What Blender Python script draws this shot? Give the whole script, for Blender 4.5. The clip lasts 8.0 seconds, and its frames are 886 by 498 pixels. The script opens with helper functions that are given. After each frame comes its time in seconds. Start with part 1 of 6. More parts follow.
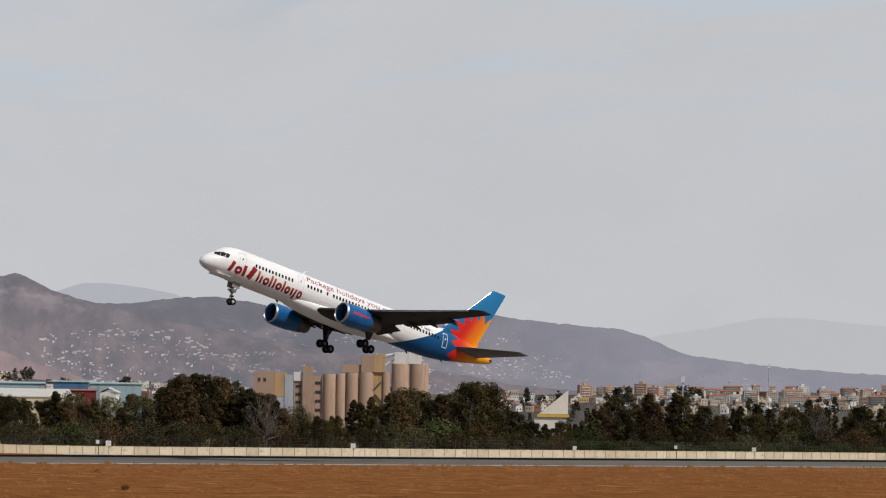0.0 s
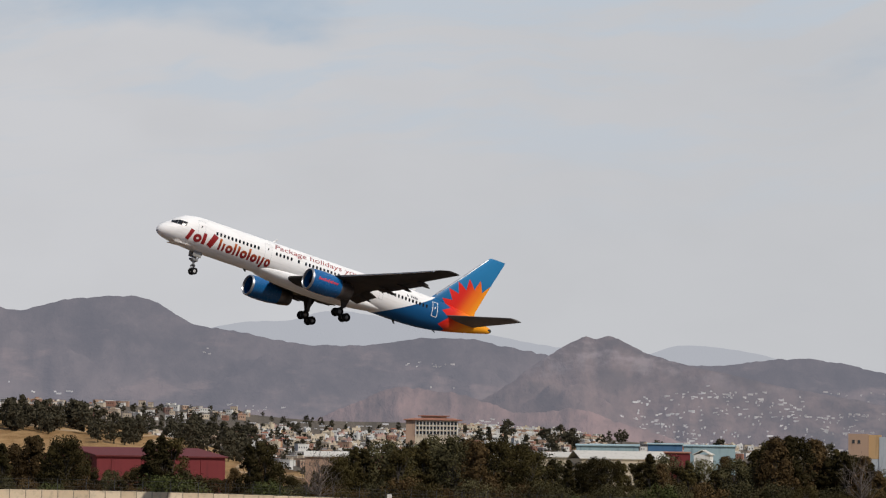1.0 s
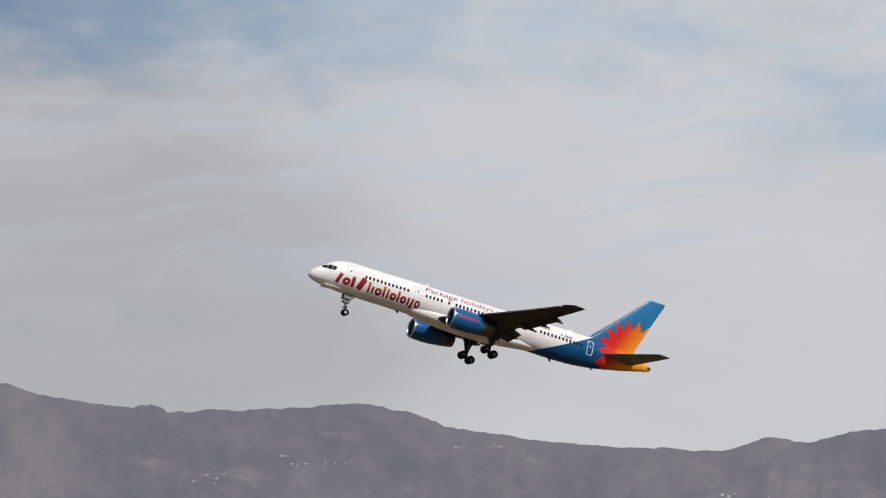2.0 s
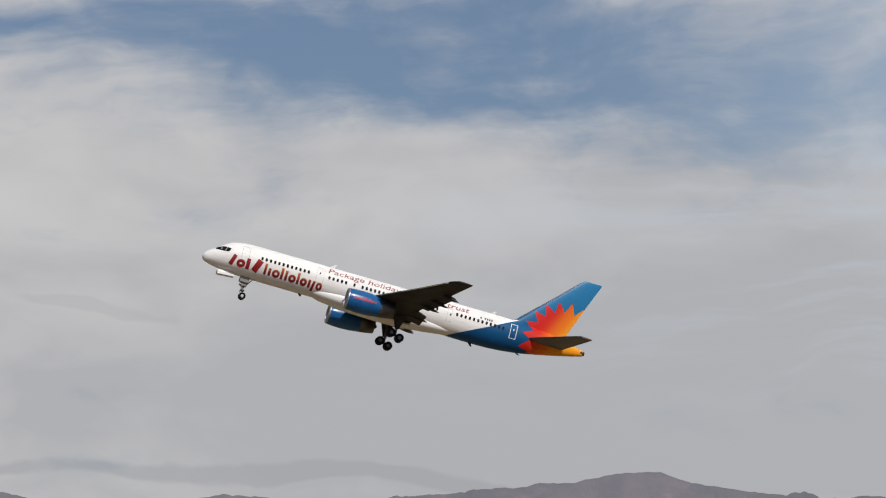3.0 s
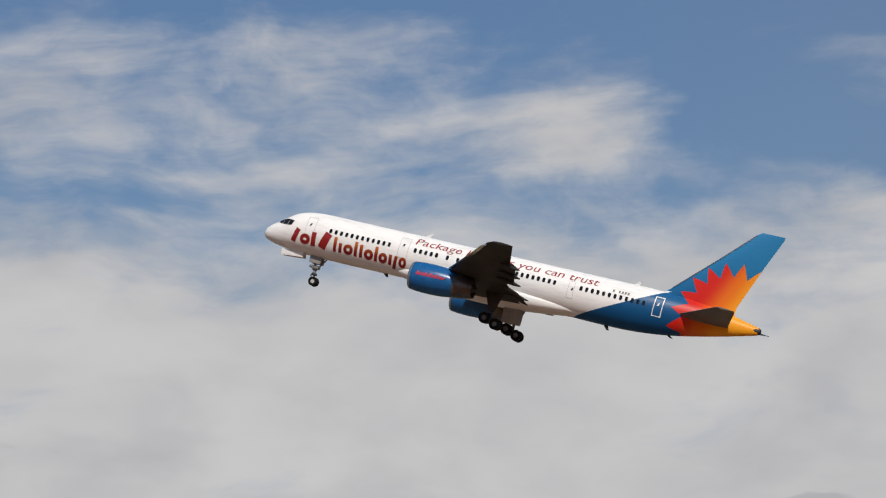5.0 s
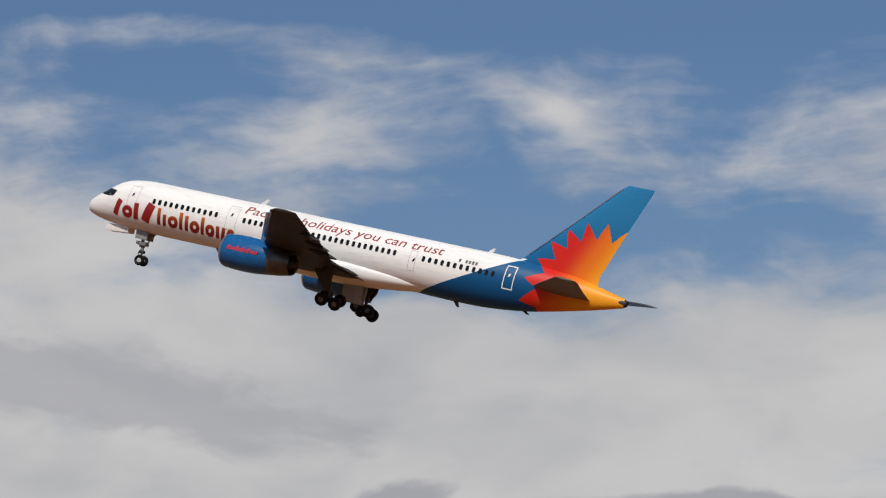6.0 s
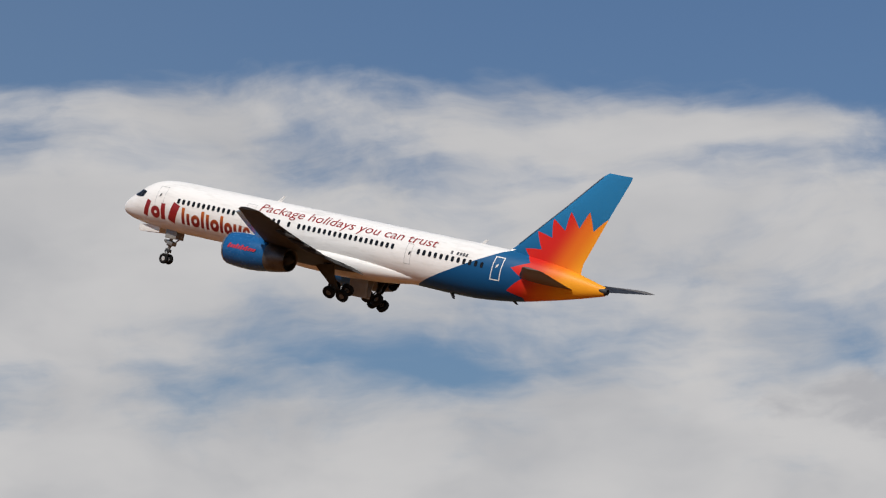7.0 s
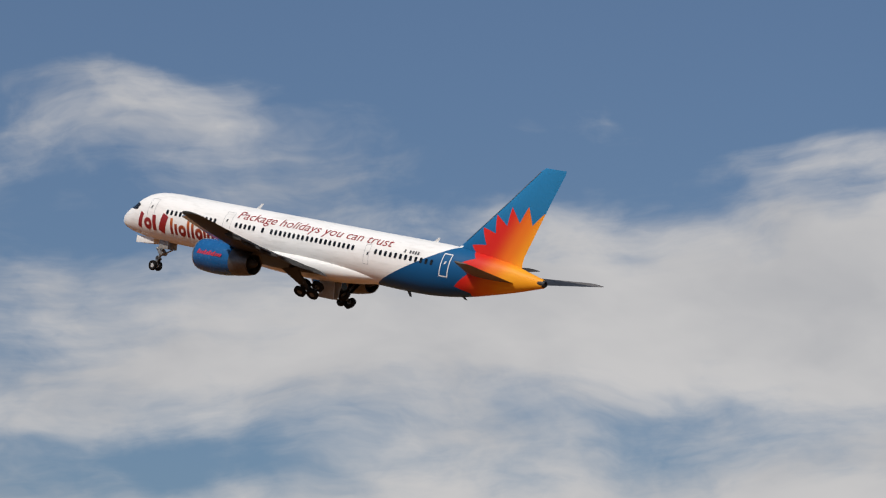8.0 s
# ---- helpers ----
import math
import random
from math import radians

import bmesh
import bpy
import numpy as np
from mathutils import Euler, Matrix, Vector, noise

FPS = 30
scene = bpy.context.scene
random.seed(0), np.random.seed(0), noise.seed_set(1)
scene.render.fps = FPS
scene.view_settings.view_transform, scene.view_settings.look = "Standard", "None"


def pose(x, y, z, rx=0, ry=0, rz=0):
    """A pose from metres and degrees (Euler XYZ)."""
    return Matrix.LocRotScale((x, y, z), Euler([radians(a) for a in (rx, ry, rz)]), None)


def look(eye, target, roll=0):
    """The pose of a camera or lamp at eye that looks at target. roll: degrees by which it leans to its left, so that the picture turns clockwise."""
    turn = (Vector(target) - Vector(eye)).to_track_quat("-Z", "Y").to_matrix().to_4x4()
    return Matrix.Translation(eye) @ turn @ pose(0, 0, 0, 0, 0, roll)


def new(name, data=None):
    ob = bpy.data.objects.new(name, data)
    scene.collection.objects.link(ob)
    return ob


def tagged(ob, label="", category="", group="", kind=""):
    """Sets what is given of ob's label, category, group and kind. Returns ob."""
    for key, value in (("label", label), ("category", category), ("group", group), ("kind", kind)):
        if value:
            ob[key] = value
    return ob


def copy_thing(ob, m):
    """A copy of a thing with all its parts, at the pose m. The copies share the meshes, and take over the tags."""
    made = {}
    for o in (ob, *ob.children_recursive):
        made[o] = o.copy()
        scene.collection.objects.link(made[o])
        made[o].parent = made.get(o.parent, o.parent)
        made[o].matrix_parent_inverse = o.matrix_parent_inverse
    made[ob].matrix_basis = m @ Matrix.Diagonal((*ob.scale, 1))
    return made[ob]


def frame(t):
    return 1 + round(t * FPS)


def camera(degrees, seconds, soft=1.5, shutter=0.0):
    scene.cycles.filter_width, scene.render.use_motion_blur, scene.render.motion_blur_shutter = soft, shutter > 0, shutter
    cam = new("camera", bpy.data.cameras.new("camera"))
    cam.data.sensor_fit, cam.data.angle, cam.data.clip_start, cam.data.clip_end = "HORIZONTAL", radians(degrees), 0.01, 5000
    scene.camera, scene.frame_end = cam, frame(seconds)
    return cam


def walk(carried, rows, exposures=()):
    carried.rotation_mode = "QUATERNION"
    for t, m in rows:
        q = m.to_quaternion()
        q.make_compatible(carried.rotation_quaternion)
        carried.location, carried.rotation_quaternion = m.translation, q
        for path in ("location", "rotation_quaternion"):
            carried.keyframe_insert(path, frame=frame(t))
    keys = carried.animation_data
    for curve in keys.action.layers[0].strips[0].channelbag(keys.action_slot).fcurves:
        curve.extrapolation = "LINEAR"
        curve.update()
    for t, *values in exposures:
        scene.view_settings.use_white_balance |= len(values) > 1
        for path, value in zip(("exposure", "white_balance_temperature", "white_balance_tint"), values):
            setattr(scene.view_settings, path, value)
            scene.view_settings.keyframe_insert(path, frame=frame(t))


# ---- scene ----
from mathutils.bvhtree import BVHTree

FIELD = 12.603          # field of view across the picture
EYE = 4.6               # the camera stands on a low bank beside the airfield

cam = camera(FIELD, 8.0, soft=1.2)
# seconds, turn to the left, tilt up, roll
CAMERA_ROWS = [
    (0.0, -42.383, 2.517, 0.80),
    (0.5, -38.089, 3.130, 0.80),
    (1.0, -33.914, 3.289, 0.80),
    (1.2, -31.968, 3.569, 0.80),
    (1.5, -27.940, 4.120, 0.80),
    (1.7, -25.789, 4.498, 0.80),
    (2.8, -14.923, 5.944, 0.95),
    (3.0, -13.353, 6.125, 0.72),
    (3.5, -7.505, 6.721, 0.71),
    (4.0, -0.966, 7.353, 1.07),
    (4.5, 4.569, 7.471, 0.96),
    (4.7, 7.338, 7.623, 0.80),
    (5.8, 22.828, 8.421, 0.42),
    (6.0, 24.607, 8.524, 0.49),
    (6.2, 27.315, 8.501, 0.45),
    (6.5, 31.871, 8.717, 0.76),
    (6.8, 36.149, 8.905, 0.86),
    (7.0, 39.087, 8.987, 0.92),
    (7.5, 46.067, 9.404, 1.18),
    (8.0, 51.229, 9.405, 1.02),
]
walk(cam, [(t, pose(0, 0, EYE, 90 + tilt, 0, turn) @ pose(0, 0, 0, 0, 0, roll)) for t, turn, tilt, roll in CAMERA_ROWS])

# ---- world and sun ----
SUN_AZ, SUN_EL = 172.0, 47.0      # degrees from +y towards +x, and above the horizon
world = bpy.data.worlds.new("sky")
scene.world = world
world.use_nodes = True


class Nodes:
    """Small helper to write node trees as expressions."""

    def __init__(self, tree):
        self.tree = tree
        tree.nodes.clear()

    def add(self, kind, **settings):
        n = self.tree.nodes.new(kind)
        for key, value in settings.items():
            setattr(n, key, value)
        return n

    def put(self, socket, value):
        if isinstance(value, bpy.types.NodeSocket):
            self.tree.links.new(value, socket)
        elif isinstance(value, (tuple, list)) and len(value) == 3 and len(socket.default_value) == 4:
            socket.default_value = (*value, 1)
        else:
            socket.default_value = value

    def math(self, op, *values):
        n = self.add("ShaderNodeMath", operation=op)
        for s, v in zip(n.inputs, values):
            self.put(s, v)
        return n.outputs[0]

    def vmath(self, op, *values):
        n = self.add("ShaderNodeVectorMath", operation=op)
        for s, v in zip(n.inputs, values):
            self.put(s, v)
        return n.outputs[0]

    def ramp01(self, value, lo, hi):
        n = self.add("ShaderNodeMapRange", interpolation_type="SMOOTHSTEP")
        for s, v in zip(n.inputs[:3], (value, lo, hi)):
            self.put(s, v)
        return n.outputs[0]

    def mix(self, fac, a, b):
        n = self.add("ShaderNodeMix", data_type="RGBA")
        self.put(n.inputs[0], fac)
        self.put(n.inputs[6], a)
        self.put(n.inputs[7], b)
        return n.outputs[2]

    def noise(self, vector, scale, detail=4, rough=0.55, distort=0.0):
        n = self.add("ShaderNodeTexNoise")
        self.put(n.inputs["Vector"], vector)
        n.inputs["Scale"].default_value = scale
        n.inputs["Detail"].default_value = detail
        n.inputs["Roughness"].default_value = rough
        n.inputs["Distortion"].default_value = distort
        return n.outputs[0]

    def combine(self, x, y, z):
        n = self.add("ShaderNodeCombineXYZ")
        for s, v in zip(n.inputs, (x, y, z)):
            self.put(s, v)
        return n.outputs[0]

    def split(self, v):
        n = self.add("ShaderNodeSeparateXYZ")
        self.put(n.inputs[0], v)
        return n.outputs


def build_sky():
    k = Nodes(world.node_tree)
    sky = k.add("ShaderNodeTexSky", sky_type="NISHITA", sun_disc=False)
    sky.sun_elevation, sky.sun_rotation = radians(SUN_EL), radians(SUN_AZ)
    sky.air_density, sky.dust_density, sky.ozone_density = 1.0, 0.6, 1.5
    way = k.add("ShaderNodeTexCoord").outputs["Generated"]
    x, y, z = k.split(way)
    az = k.math("MULTIPLY", k.math("ARCTAN2", x, y), 57.2958)
    el = k.math("MULTIPLY", k.math("ARCSINE", z), 57.2958)
    flat = k.combine(az, k.math("MULTIPLY", el, 1.7), 0.0)
    warp = k.math("SUBTRACT", k.noise(flat, 0.22, 4, 0.50), 0.5)
    warp2 = k.math("SUBTRACT", k.noise(k.combine(az, k.math("MULTIPLY", el, 1.7), 20.0), 0.22, 4, 0.50), 0.5)
    baz = k.math("ADD", az, k.math("MULTIPLY", warp, 3.2))
    bel = k.math("ADD", el, k.math("MULTIPLY", warp2, 1.5))
    bent = k.combine(baz, k.math("MULTIPLY", bel, 2.0), 3.0)

    def hump(a, e, ra, re, lean=0.0):
        """A soft oval in the sky: centre and half-axes in degrees, lean upwards to the right."""
        x0, y0 = k.math("SUBTRACT", baz, a), k.math("SUBTRACT", bel, e)
        y0 = k.math("SUBTRACT", y0, k.math("MULTIPLY", x0, lean)) if lean else y0
        p, q = k.math("DIVIDE", x0, ra), k.math("DIVIDE", y0, re)
        return k.math("EXPONENT", k.math("MULTIPLY", k.math("ADD", k.math("MULTIPLY", p, p), k.math("MULTIPLY", q, q)), -1.0))

    cover = k.math("ADD", 0.60, k.math("MULTIPLY", k.math("SUBTRACT", k.noise(bent, 0.32, 6, 0.55), 0.5), 1.30))
    cover = k.math("ADD", cover, k.math("MULTIPLY", k.math("SUBTRACT", k.noise(bent, 1.2, 5, 0.55), 0.5), 0.34))
    # long thin streaks
    streak = k.noise(k.combine(k.math("ADD", k.math("MULTIPLY", baz, 0.30), k.math("MULTIPLY", bel, -0.35)), k.math("ADD", k.math("MULTIPLY", bel, 2.0), k.math("MULTIPLY", baz, -0.16)), 9.0), 0.8, 5, 0.6)
    cover = k.math("ADD", cover, k.math("MULTIPLY", k.math("SUBTRACT", streak, 0.5), 0.55))
    # stratus closes the lower sky; its upper edge lies lower towards the left
    deck = k.math("ADD", 7.9, k.math("MULTIPLY", k.math("ABSOLUTE", k.math("SUBTRACT", az, 2.0)), -0.03))
    cover = k.math("ADD", cover, k.math("MULTIPLY", k.ramp01(k.math("SUBTRACT", bel, deck), 1.3, -1.3), 0.50))
    # open blue above
    cover = k.math("SUBTRACT", cover, k.math("MULTIPLY", k.ramp01(bel, 10.4, 12.6), 0.75))
    # unseen cloud added high overhead, to take blue out of the ambient light
    cover = k.math("ADD", cover, k.math("MULTIPLY", k.ramp01(el, 17.0, 34.0), 0.55))
    # banks of cloud (+) and gaps (-)
    EAST = (
        (0.5, 40, 8, 14, 5, 0), (-0.6, 40, 5.9, 2, 0.7, 0), (-0.6, 32.2, 6.3, 1.6, 0.6, 0), (-0.8, 29.7, 6.9, 2.4, 0.8, 0.06), (-0.3, 22, 7.6, 2, 0.5, 0),
        (-0.22, 17.6, 7.4, 2.2, 1, -0.15), (-0.24, 14, 9.2, 2.6, 0.6, 0), (-0.36, 11.4, 8.8, 2.2, 0.55, -0.22),
    )
    NORTH = (
        (0.22, 6.6, 8.5, 2.6, 0.4, -0.15), (-0.3, 6.6, 9.2, 1.6, 0.3, 0.15), (0.34, 5.2, 9.75, 1.9, 0.16, 0.19), (0.25, 3.2, 8.6, 2.6, 0.9, -0.06), (-0.28, 1.5, 10.7, 3.6, 0.35, 0),
        (0.3, -0.5, 8.7, 2.5, 0.45, 0), (0.22, -0.5, 9.6, 2.6, 0.7, 0), (0.15, -2, 9.8, 2.2, 0.9, 0.15), (-0.25, -3.6, 9.2, 1, 0.5, 0), (-0.5, -5, 9, 1.4, 0.45, -0.4),
        (-0.55, -7, 10, 2.1, 0.8, -0.15), (0.32, -10.1, 9.5, 1.4, 0.8, 0),
    )
    NORTHWEST = (
        (-0.18, -22.8, 9.9, 1.5, 0.5, 0), (0.18, -23.4, 10.5, 1.6, 0.3, -0.45), (-0.58, -24, 8.7, 2.1, 0.8, -0.15), (0.34, -26.5, 10.1, 1.8, 0.55, -0.2), (0.4, -27.5, 6.9, 5, 0.9, 0),
        (-0.42, -28.3, 10.8, 1.7, 0.7, -0.1), (0.42, -28.6, 11.6, 2.8, 0.35, -0.05), (-0.16, -29.3, 9.3, 1.5, 0.6, 0), (0.42, -30, 8.6, 1.8, 1.1, 0), (-0.3, -33.6, 11.2, 1.6, 0.4, 0),
        (-0.26, -34, 10.2, 2, 0.22, 0), (0.6, -35.6, 10.6, 2.8, 0.65, -0.05),
    )
    WEST = (
        (-0.18, -49.0, 6.7, 2.4, 0.5, 0.0),
        (0.5, -37.5, 9, 4, 1, 0), (-0.55, -39.1, 7.2, 1.1, 0.4, -0.15), (0.45, -43, 10.9, 3.4, 0.5, 0.03), (0.55, -44.5, 8.4, 3.6, 1.4, 0.1), (0.22, -47.5, 12.2, 3, 0.3, 0.05),
        (-0.45, -48.5, 10.4, 3.4, 0.7, -0.05), (0.42, -49.5, 9.9, 1.6, 0.35, 0), (0.6, -50.5, 8.2, 5.5, 1, 0.14), (0.22, -52, 12.5, 2.4, 0.25, -0.12), (-0.45, -54.8, 6.2, 3.6, 0.55, 0),
        (0.42, -56, 11.6, 1.9, 0.55, 0), (-0.25, -56.5, 9.6, 2.2, 0.5, 0),
    )
    for gain, a, e, ra, re, lean in EAST + NORTH + NORTHWEST + WEST:
        cover = k.math("ADD", cover, k.math("MULTIPLY", hump(a, e, ra, re, lean), gain))
    mask = k.math("MULTIPLY", k.ramp01(cover, 0.32, 1.02), 0.97)
    calm = k.ramp01(az, 10.0, 24.0)
    shade = k.ramp01(k.noise(bent, 0.36, 4, 0.5), 0.12, 0.72)
    shade = k.math("ADD", k.math("MULTIPLY", shade, k.math("SUBTRACT", 1.0, k.math("MULTIPLY", calm, 0.8))), k.math("MULTIPLY", calm, 0.66))
    # broad grey undersides
    for gain, a, e, ra, re, lean in ((0.4, -41.0, 7.2, 3.0, 0.8, 0.0), (1.0, 13.0, 3.8, 8.0, 1.7, 0.0), (0.35, 17.5, 8.6, 3.5, 1.6, 0.0), (0.45, -23.5, 7.8, 3.6, 1.8, 0.0), (0.6, 18.5, 4.2, 3.6, 2.2, 0.0), (0.35, 17.8, 6.3, 3.0, 1.5, 0.0)):
        shade = k.math("SUBTRACT", shade, k.math("MULTIPLY", hump(a, e, ra, re, lean), gain))
    cloud = k.mix(shade, (0.435, 0.438, 0.455), k.mix(calm, (0.588, 0.577, 0.574), k.mix(k.ramp01(az, 24.0, 40.0), (0.640, 0.642, 0.665), (0.570, 0.578, 0.600))))
    # small dark scraps low down and a long lens-shaped bank
    torn = k.math("MULTIPLY", k.math("SUBTRACT", k.noise(bent, 1.1, 5, 0.55), 0.5), 0.9)
    for deep, a, e, ra, re, lean in ((0.9, -2.6, 4.12, 3.2, 0.32, -0.02), (0.6, -9.3, 3.85, 1.0, 0.22, 0.0), (0.5, -6.9, 4.4, 0.7, 0.10, 0.0), (0.9, -24.9, 4.9, 1.1, 0.36, 0.1), (0.9, -20.6, 4.85, 2.4, 0.24, 0.0), (0.6, -30.0, 6.4, 4.9, 0.82, -0.10), (0.22, 8.4, 5.25, 1.4, 0.13, -0.05), (0.5, 12.0, 2.70, 8.0, 0.16, 0.0), (0.5, 1.6, 4.7, 0.5, 0.1, 0.0)):
        scrap = k.ramp01(k.math("ADD", hump(a, e, ra, re, lean), torn), 0.35, 0.75)
        cloud = k.mix(k.math("MULTIPLY", scrap, deep), cloud, (0.345, 0.348, 0.375))
    veil = k.math("MULTIPLY", k.math("MULTIPLY", calm, k.ramp01(streak, 0.46, 0.66)), k.math("MULTIPLY", k.ramp01(el, 3.0, 6.0), 0.75))
    cloud = k.mix(veil, cloud, (0.50, 0.565, 0.64))
    blue = k.vmath("MULTIPLY", sky.outputs[0], (0.0385, 0.0462, 0.0583))
    blue = k.mix(k.math("MULTIPLY", k.ramp01(az, -36.0, -47.0), 0.14), blue, (0.22, 0.30, 0.40))
    blue = k.mix(k.math("MULTIPLY", k.ramp01(az, -14.0, 2.0), 0.28), blue, (0.24, 0.27, 0.31))
    blue = k.mix(k.math("MULTIPLY", k.ramp01(az, 14.0, 25.0), 0.72), blue, (0.48, 0.57, 0.67))
    out = k.mix(mask, blue, cloud)
    bg = k.add("ShaderNodeBackground")
    k.put(bg.inputs[0], out)
    bg.inputs[1].default_value = 1.0
    k.tree.links.new(bg.outputs[0], k.add("ShaderNodeOutputWorld").inputs[0])


build_sky()

sun = new("sun", bpy.data.lights.new("sun", "SUN"))
sun.data.energy, sun.data.angle, sun.data.color = 3.2, radians(0.8), (1.0, 0.95, 0.88)
sun.matrix_world = look((0, 0, 0), (-math.sin(radians(SUN_AZ)) * math.cos(radians(SUN_EL)), -math.cos(radians(SUN_AZ)) * math.cos(radians(SUN_EL)), -math.sin(radians(SUN_EL))))
sun.location = (0, 0, 300)
scene.view_settings.exposure = 0.0


# ---- materials ----
def material(name):
    m = bpy.data.materials.new(name)
    m.use_nodes = True
    k = Nodes(m.node_tree)
    bsdf = k.add("ShaderNodeBsdfPrincipled")
    k.tree.links.new(bsdf.outputs[0], k.add("ShaderNodeOutputMaterial").inputs[0])
    return m, k, bsdf


def bump(k, bsdf, height, strength, distance):
    n = k.add("ShaderNodeBump")
    n.inputs["Strength"].default_value, n.inputs["Distance"].default_value = strength, distance
    k.put(n.inputs["Height"], height)
    k.tree.links.new(n.outputs[0], bsdf.inputs["Normal"])


def plain(name, low, high, rough, scale, metal=0.0, bumpy=0.0, coat=0.0, gloss=0.5):
    """A surface that varies between two colours at two scales."""
    m, k, bsdf = material(name)
    where = k.add("ShaderNodeTexCoord").outputs["Object"]
    a = k.noise(where, scale, 5, 0.6)
    b = k.noise(where, scale * 7.3, 4, 0.6)
    f = k.math("ADD", k.math("MULTIPLY", a, 0.65), k.math("MULTIPLY", b, 0.35))
    k.put(bsdf.inputs["Base Color"], k.mix(k.ramp01(f, 0.32, 0.68), low, high))
    k.put(bsdf.inputs["Roughness"], k.math("ADD", rough - 0.06, k.math("MULTIPLY", b, 0.12)))
    bsdf.inputs["Metallic"].default_value = metal
    bsdf.inputs["Coat Weight"].default_value = coat
    bsdf.inputs["Specular IOR Level"].default_value = gloss
    if bumpy:
        bump(k, bsdf, b, 0.6, bumpy)
    return m


def grass_material():
    m, k, bsdf = material("dry grass")
    where = k.add("ShaderNodeTexCoord").outputs["Object"]
    x, y, z = k.split(where)
    long = k.combine(k.math("MULTIPLY", x, 0.25), y, 0.0)
    a = k.noise(k.combine(x, k.math("MULTIPLY", y, 0.4), 0.0), 0.06, 5, 0.65)
    low = k.combine(x, k.math("MULTIPLY", y, 0.35), 0.0)
    b = k.noise(low, 0.9, 6, 0.75)
    c = k.noise(k.combine(k.math("MULTIPLY", x, 0.5), k.math("MULTIPLY", y, 0.18), 4.0), 1.0, 7, 0.74)
    straw = k.mix(k.ramp01(b, 0.40, 0.60), (0.130, 0.048, 0.015), (0.305, 0.124, 0.041))
    earth = k.mix(k.ramp01(a, 0.35, 0.65), straw, (0.205, 0.080, 0.027))
    pale = k.mix(k.math("MULTIPLY", k.ramp01(k.noise(k.combine(k.math("MULTIPLY", x, 0.5), k.math("MULTIPLY", y, 0.2), 0.0), 0.5, 6, 0.75), 0.55, 0.68), 0.6), earth, (0.46, 0.28, 0.11))
    near = k.mix(k.math("MULTIPLY", k.ramp01(c, 0.49, 0.59), 0.6), pale, (0.085, 0.036, 0.013))
    # beyond the wall the dry meadow turns paler and greener
    far = k.mix(k.ramp01(a, 0.4, 0.6), (0.16, 0.13, 0.06), (0.26, 0.20, 0.11))
    k.put(bsdf.inputs["Base Color"], k.mix(k.ramp01(y, 430.0, 445.0), near, far))
    bsdf.inputs["Roughness"].default_value = 0.95
    bsdf.inputs["Specular IOR Level"].default_value = 0.0
    bump(k, bsdf, k.math("ADD", c, b), 0.2, 0.03)
    return m


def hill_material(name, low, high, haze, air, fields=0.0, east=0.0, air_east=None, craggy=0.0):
    """Scrub and bare rock with haze painted on as a glow; `east` adds more of it eastwards."""
    m, k, bsdf = material(name)
    where = k.add("ShaderNodeTexCoord").outputs["Object"]
    x, y, z = k.split(where)
    along = k.math("MULTIPLY", k.math("ARCTAN2", x, y), 3000.0)
    flat = k.combine(along, k.math("MULTIPLY", z, 0.75), k.math("MULTIPLY", y, 0.05))
    a = k.noise(flat, 0.006, 6, 0.62)
    b = k.noise(flat, 0.05, 5, 0.7)
    f = k.math("ADD", k.math("MULTIPLY", a, 0.6), k.math("MULTIPLY", b, 0.4))
    tone = k.mix(k.ramp01(f, 0.34, 0.68), low, high)
    if craggy:
        # bare grey rock high up, dark scrub in the folds
        steep = k.noise(k.combine(along, k.math("MULTIPLY", z, 1.25), 30.0), 0.026, 6, 0.62)
        high_up = k.ramp01(z, 70.0, 125.0)
        tone = k.mix(k.math("MULTIPLY", k.ramp01(steep, 0.50, 0.38), 0.5), tone, (0.026, 0.025, 0.021))
        tone = k.mix(k.math("MULTIPLY", k.math("MULTIPLY", k.ramp01(steep, 0.47, 0.60), high_up), craggy), tone, (0.27, 0.215, 0.20))
    if fields:
        # pinkish clearings and terraces, more of them lower down
        c = k.noise(k.combine(along, k.math("MULTIPLY", z, 1.9), 70.0), 0.014, 6, 0.66)
        lowdown = k.ramp01(z, 150.0, 40.0)
        bare = k.math("MULTIPLY", k.ramp01(k.math("ADD", c, k.math("MULTIPLY", lowdown, 0.10)), 0.56, 0.70), fields)
        tone = k.mix(bare, tone, (0.30, 0.20, 0.165))
    k.put(bsdf.inputs["Base Color"], tone)
    bsdf.inputs["Roughness"].default_value = 1.0
    bsdf.inputs["Specular IOR Level"].default_value = 0.0
    bump(k, bsdf, f, 0.9, 12.0)
    # the haze itself: an emission mixed over the lit surface
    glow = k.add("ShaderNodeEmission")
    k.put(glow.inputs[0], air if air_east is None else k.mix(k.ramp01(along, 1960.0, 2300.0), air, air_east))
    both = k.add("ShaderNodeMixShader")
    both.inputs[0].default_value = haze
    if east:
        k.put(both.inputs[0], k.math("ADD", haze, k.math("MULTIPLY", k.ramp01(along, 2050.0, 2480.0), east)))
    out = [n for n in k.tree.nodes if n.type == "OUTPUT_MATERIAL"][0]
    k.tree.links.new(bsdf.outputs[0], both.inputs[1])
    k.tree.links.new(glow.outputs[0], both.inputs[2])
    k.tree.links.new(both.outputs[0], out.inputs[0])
    return m


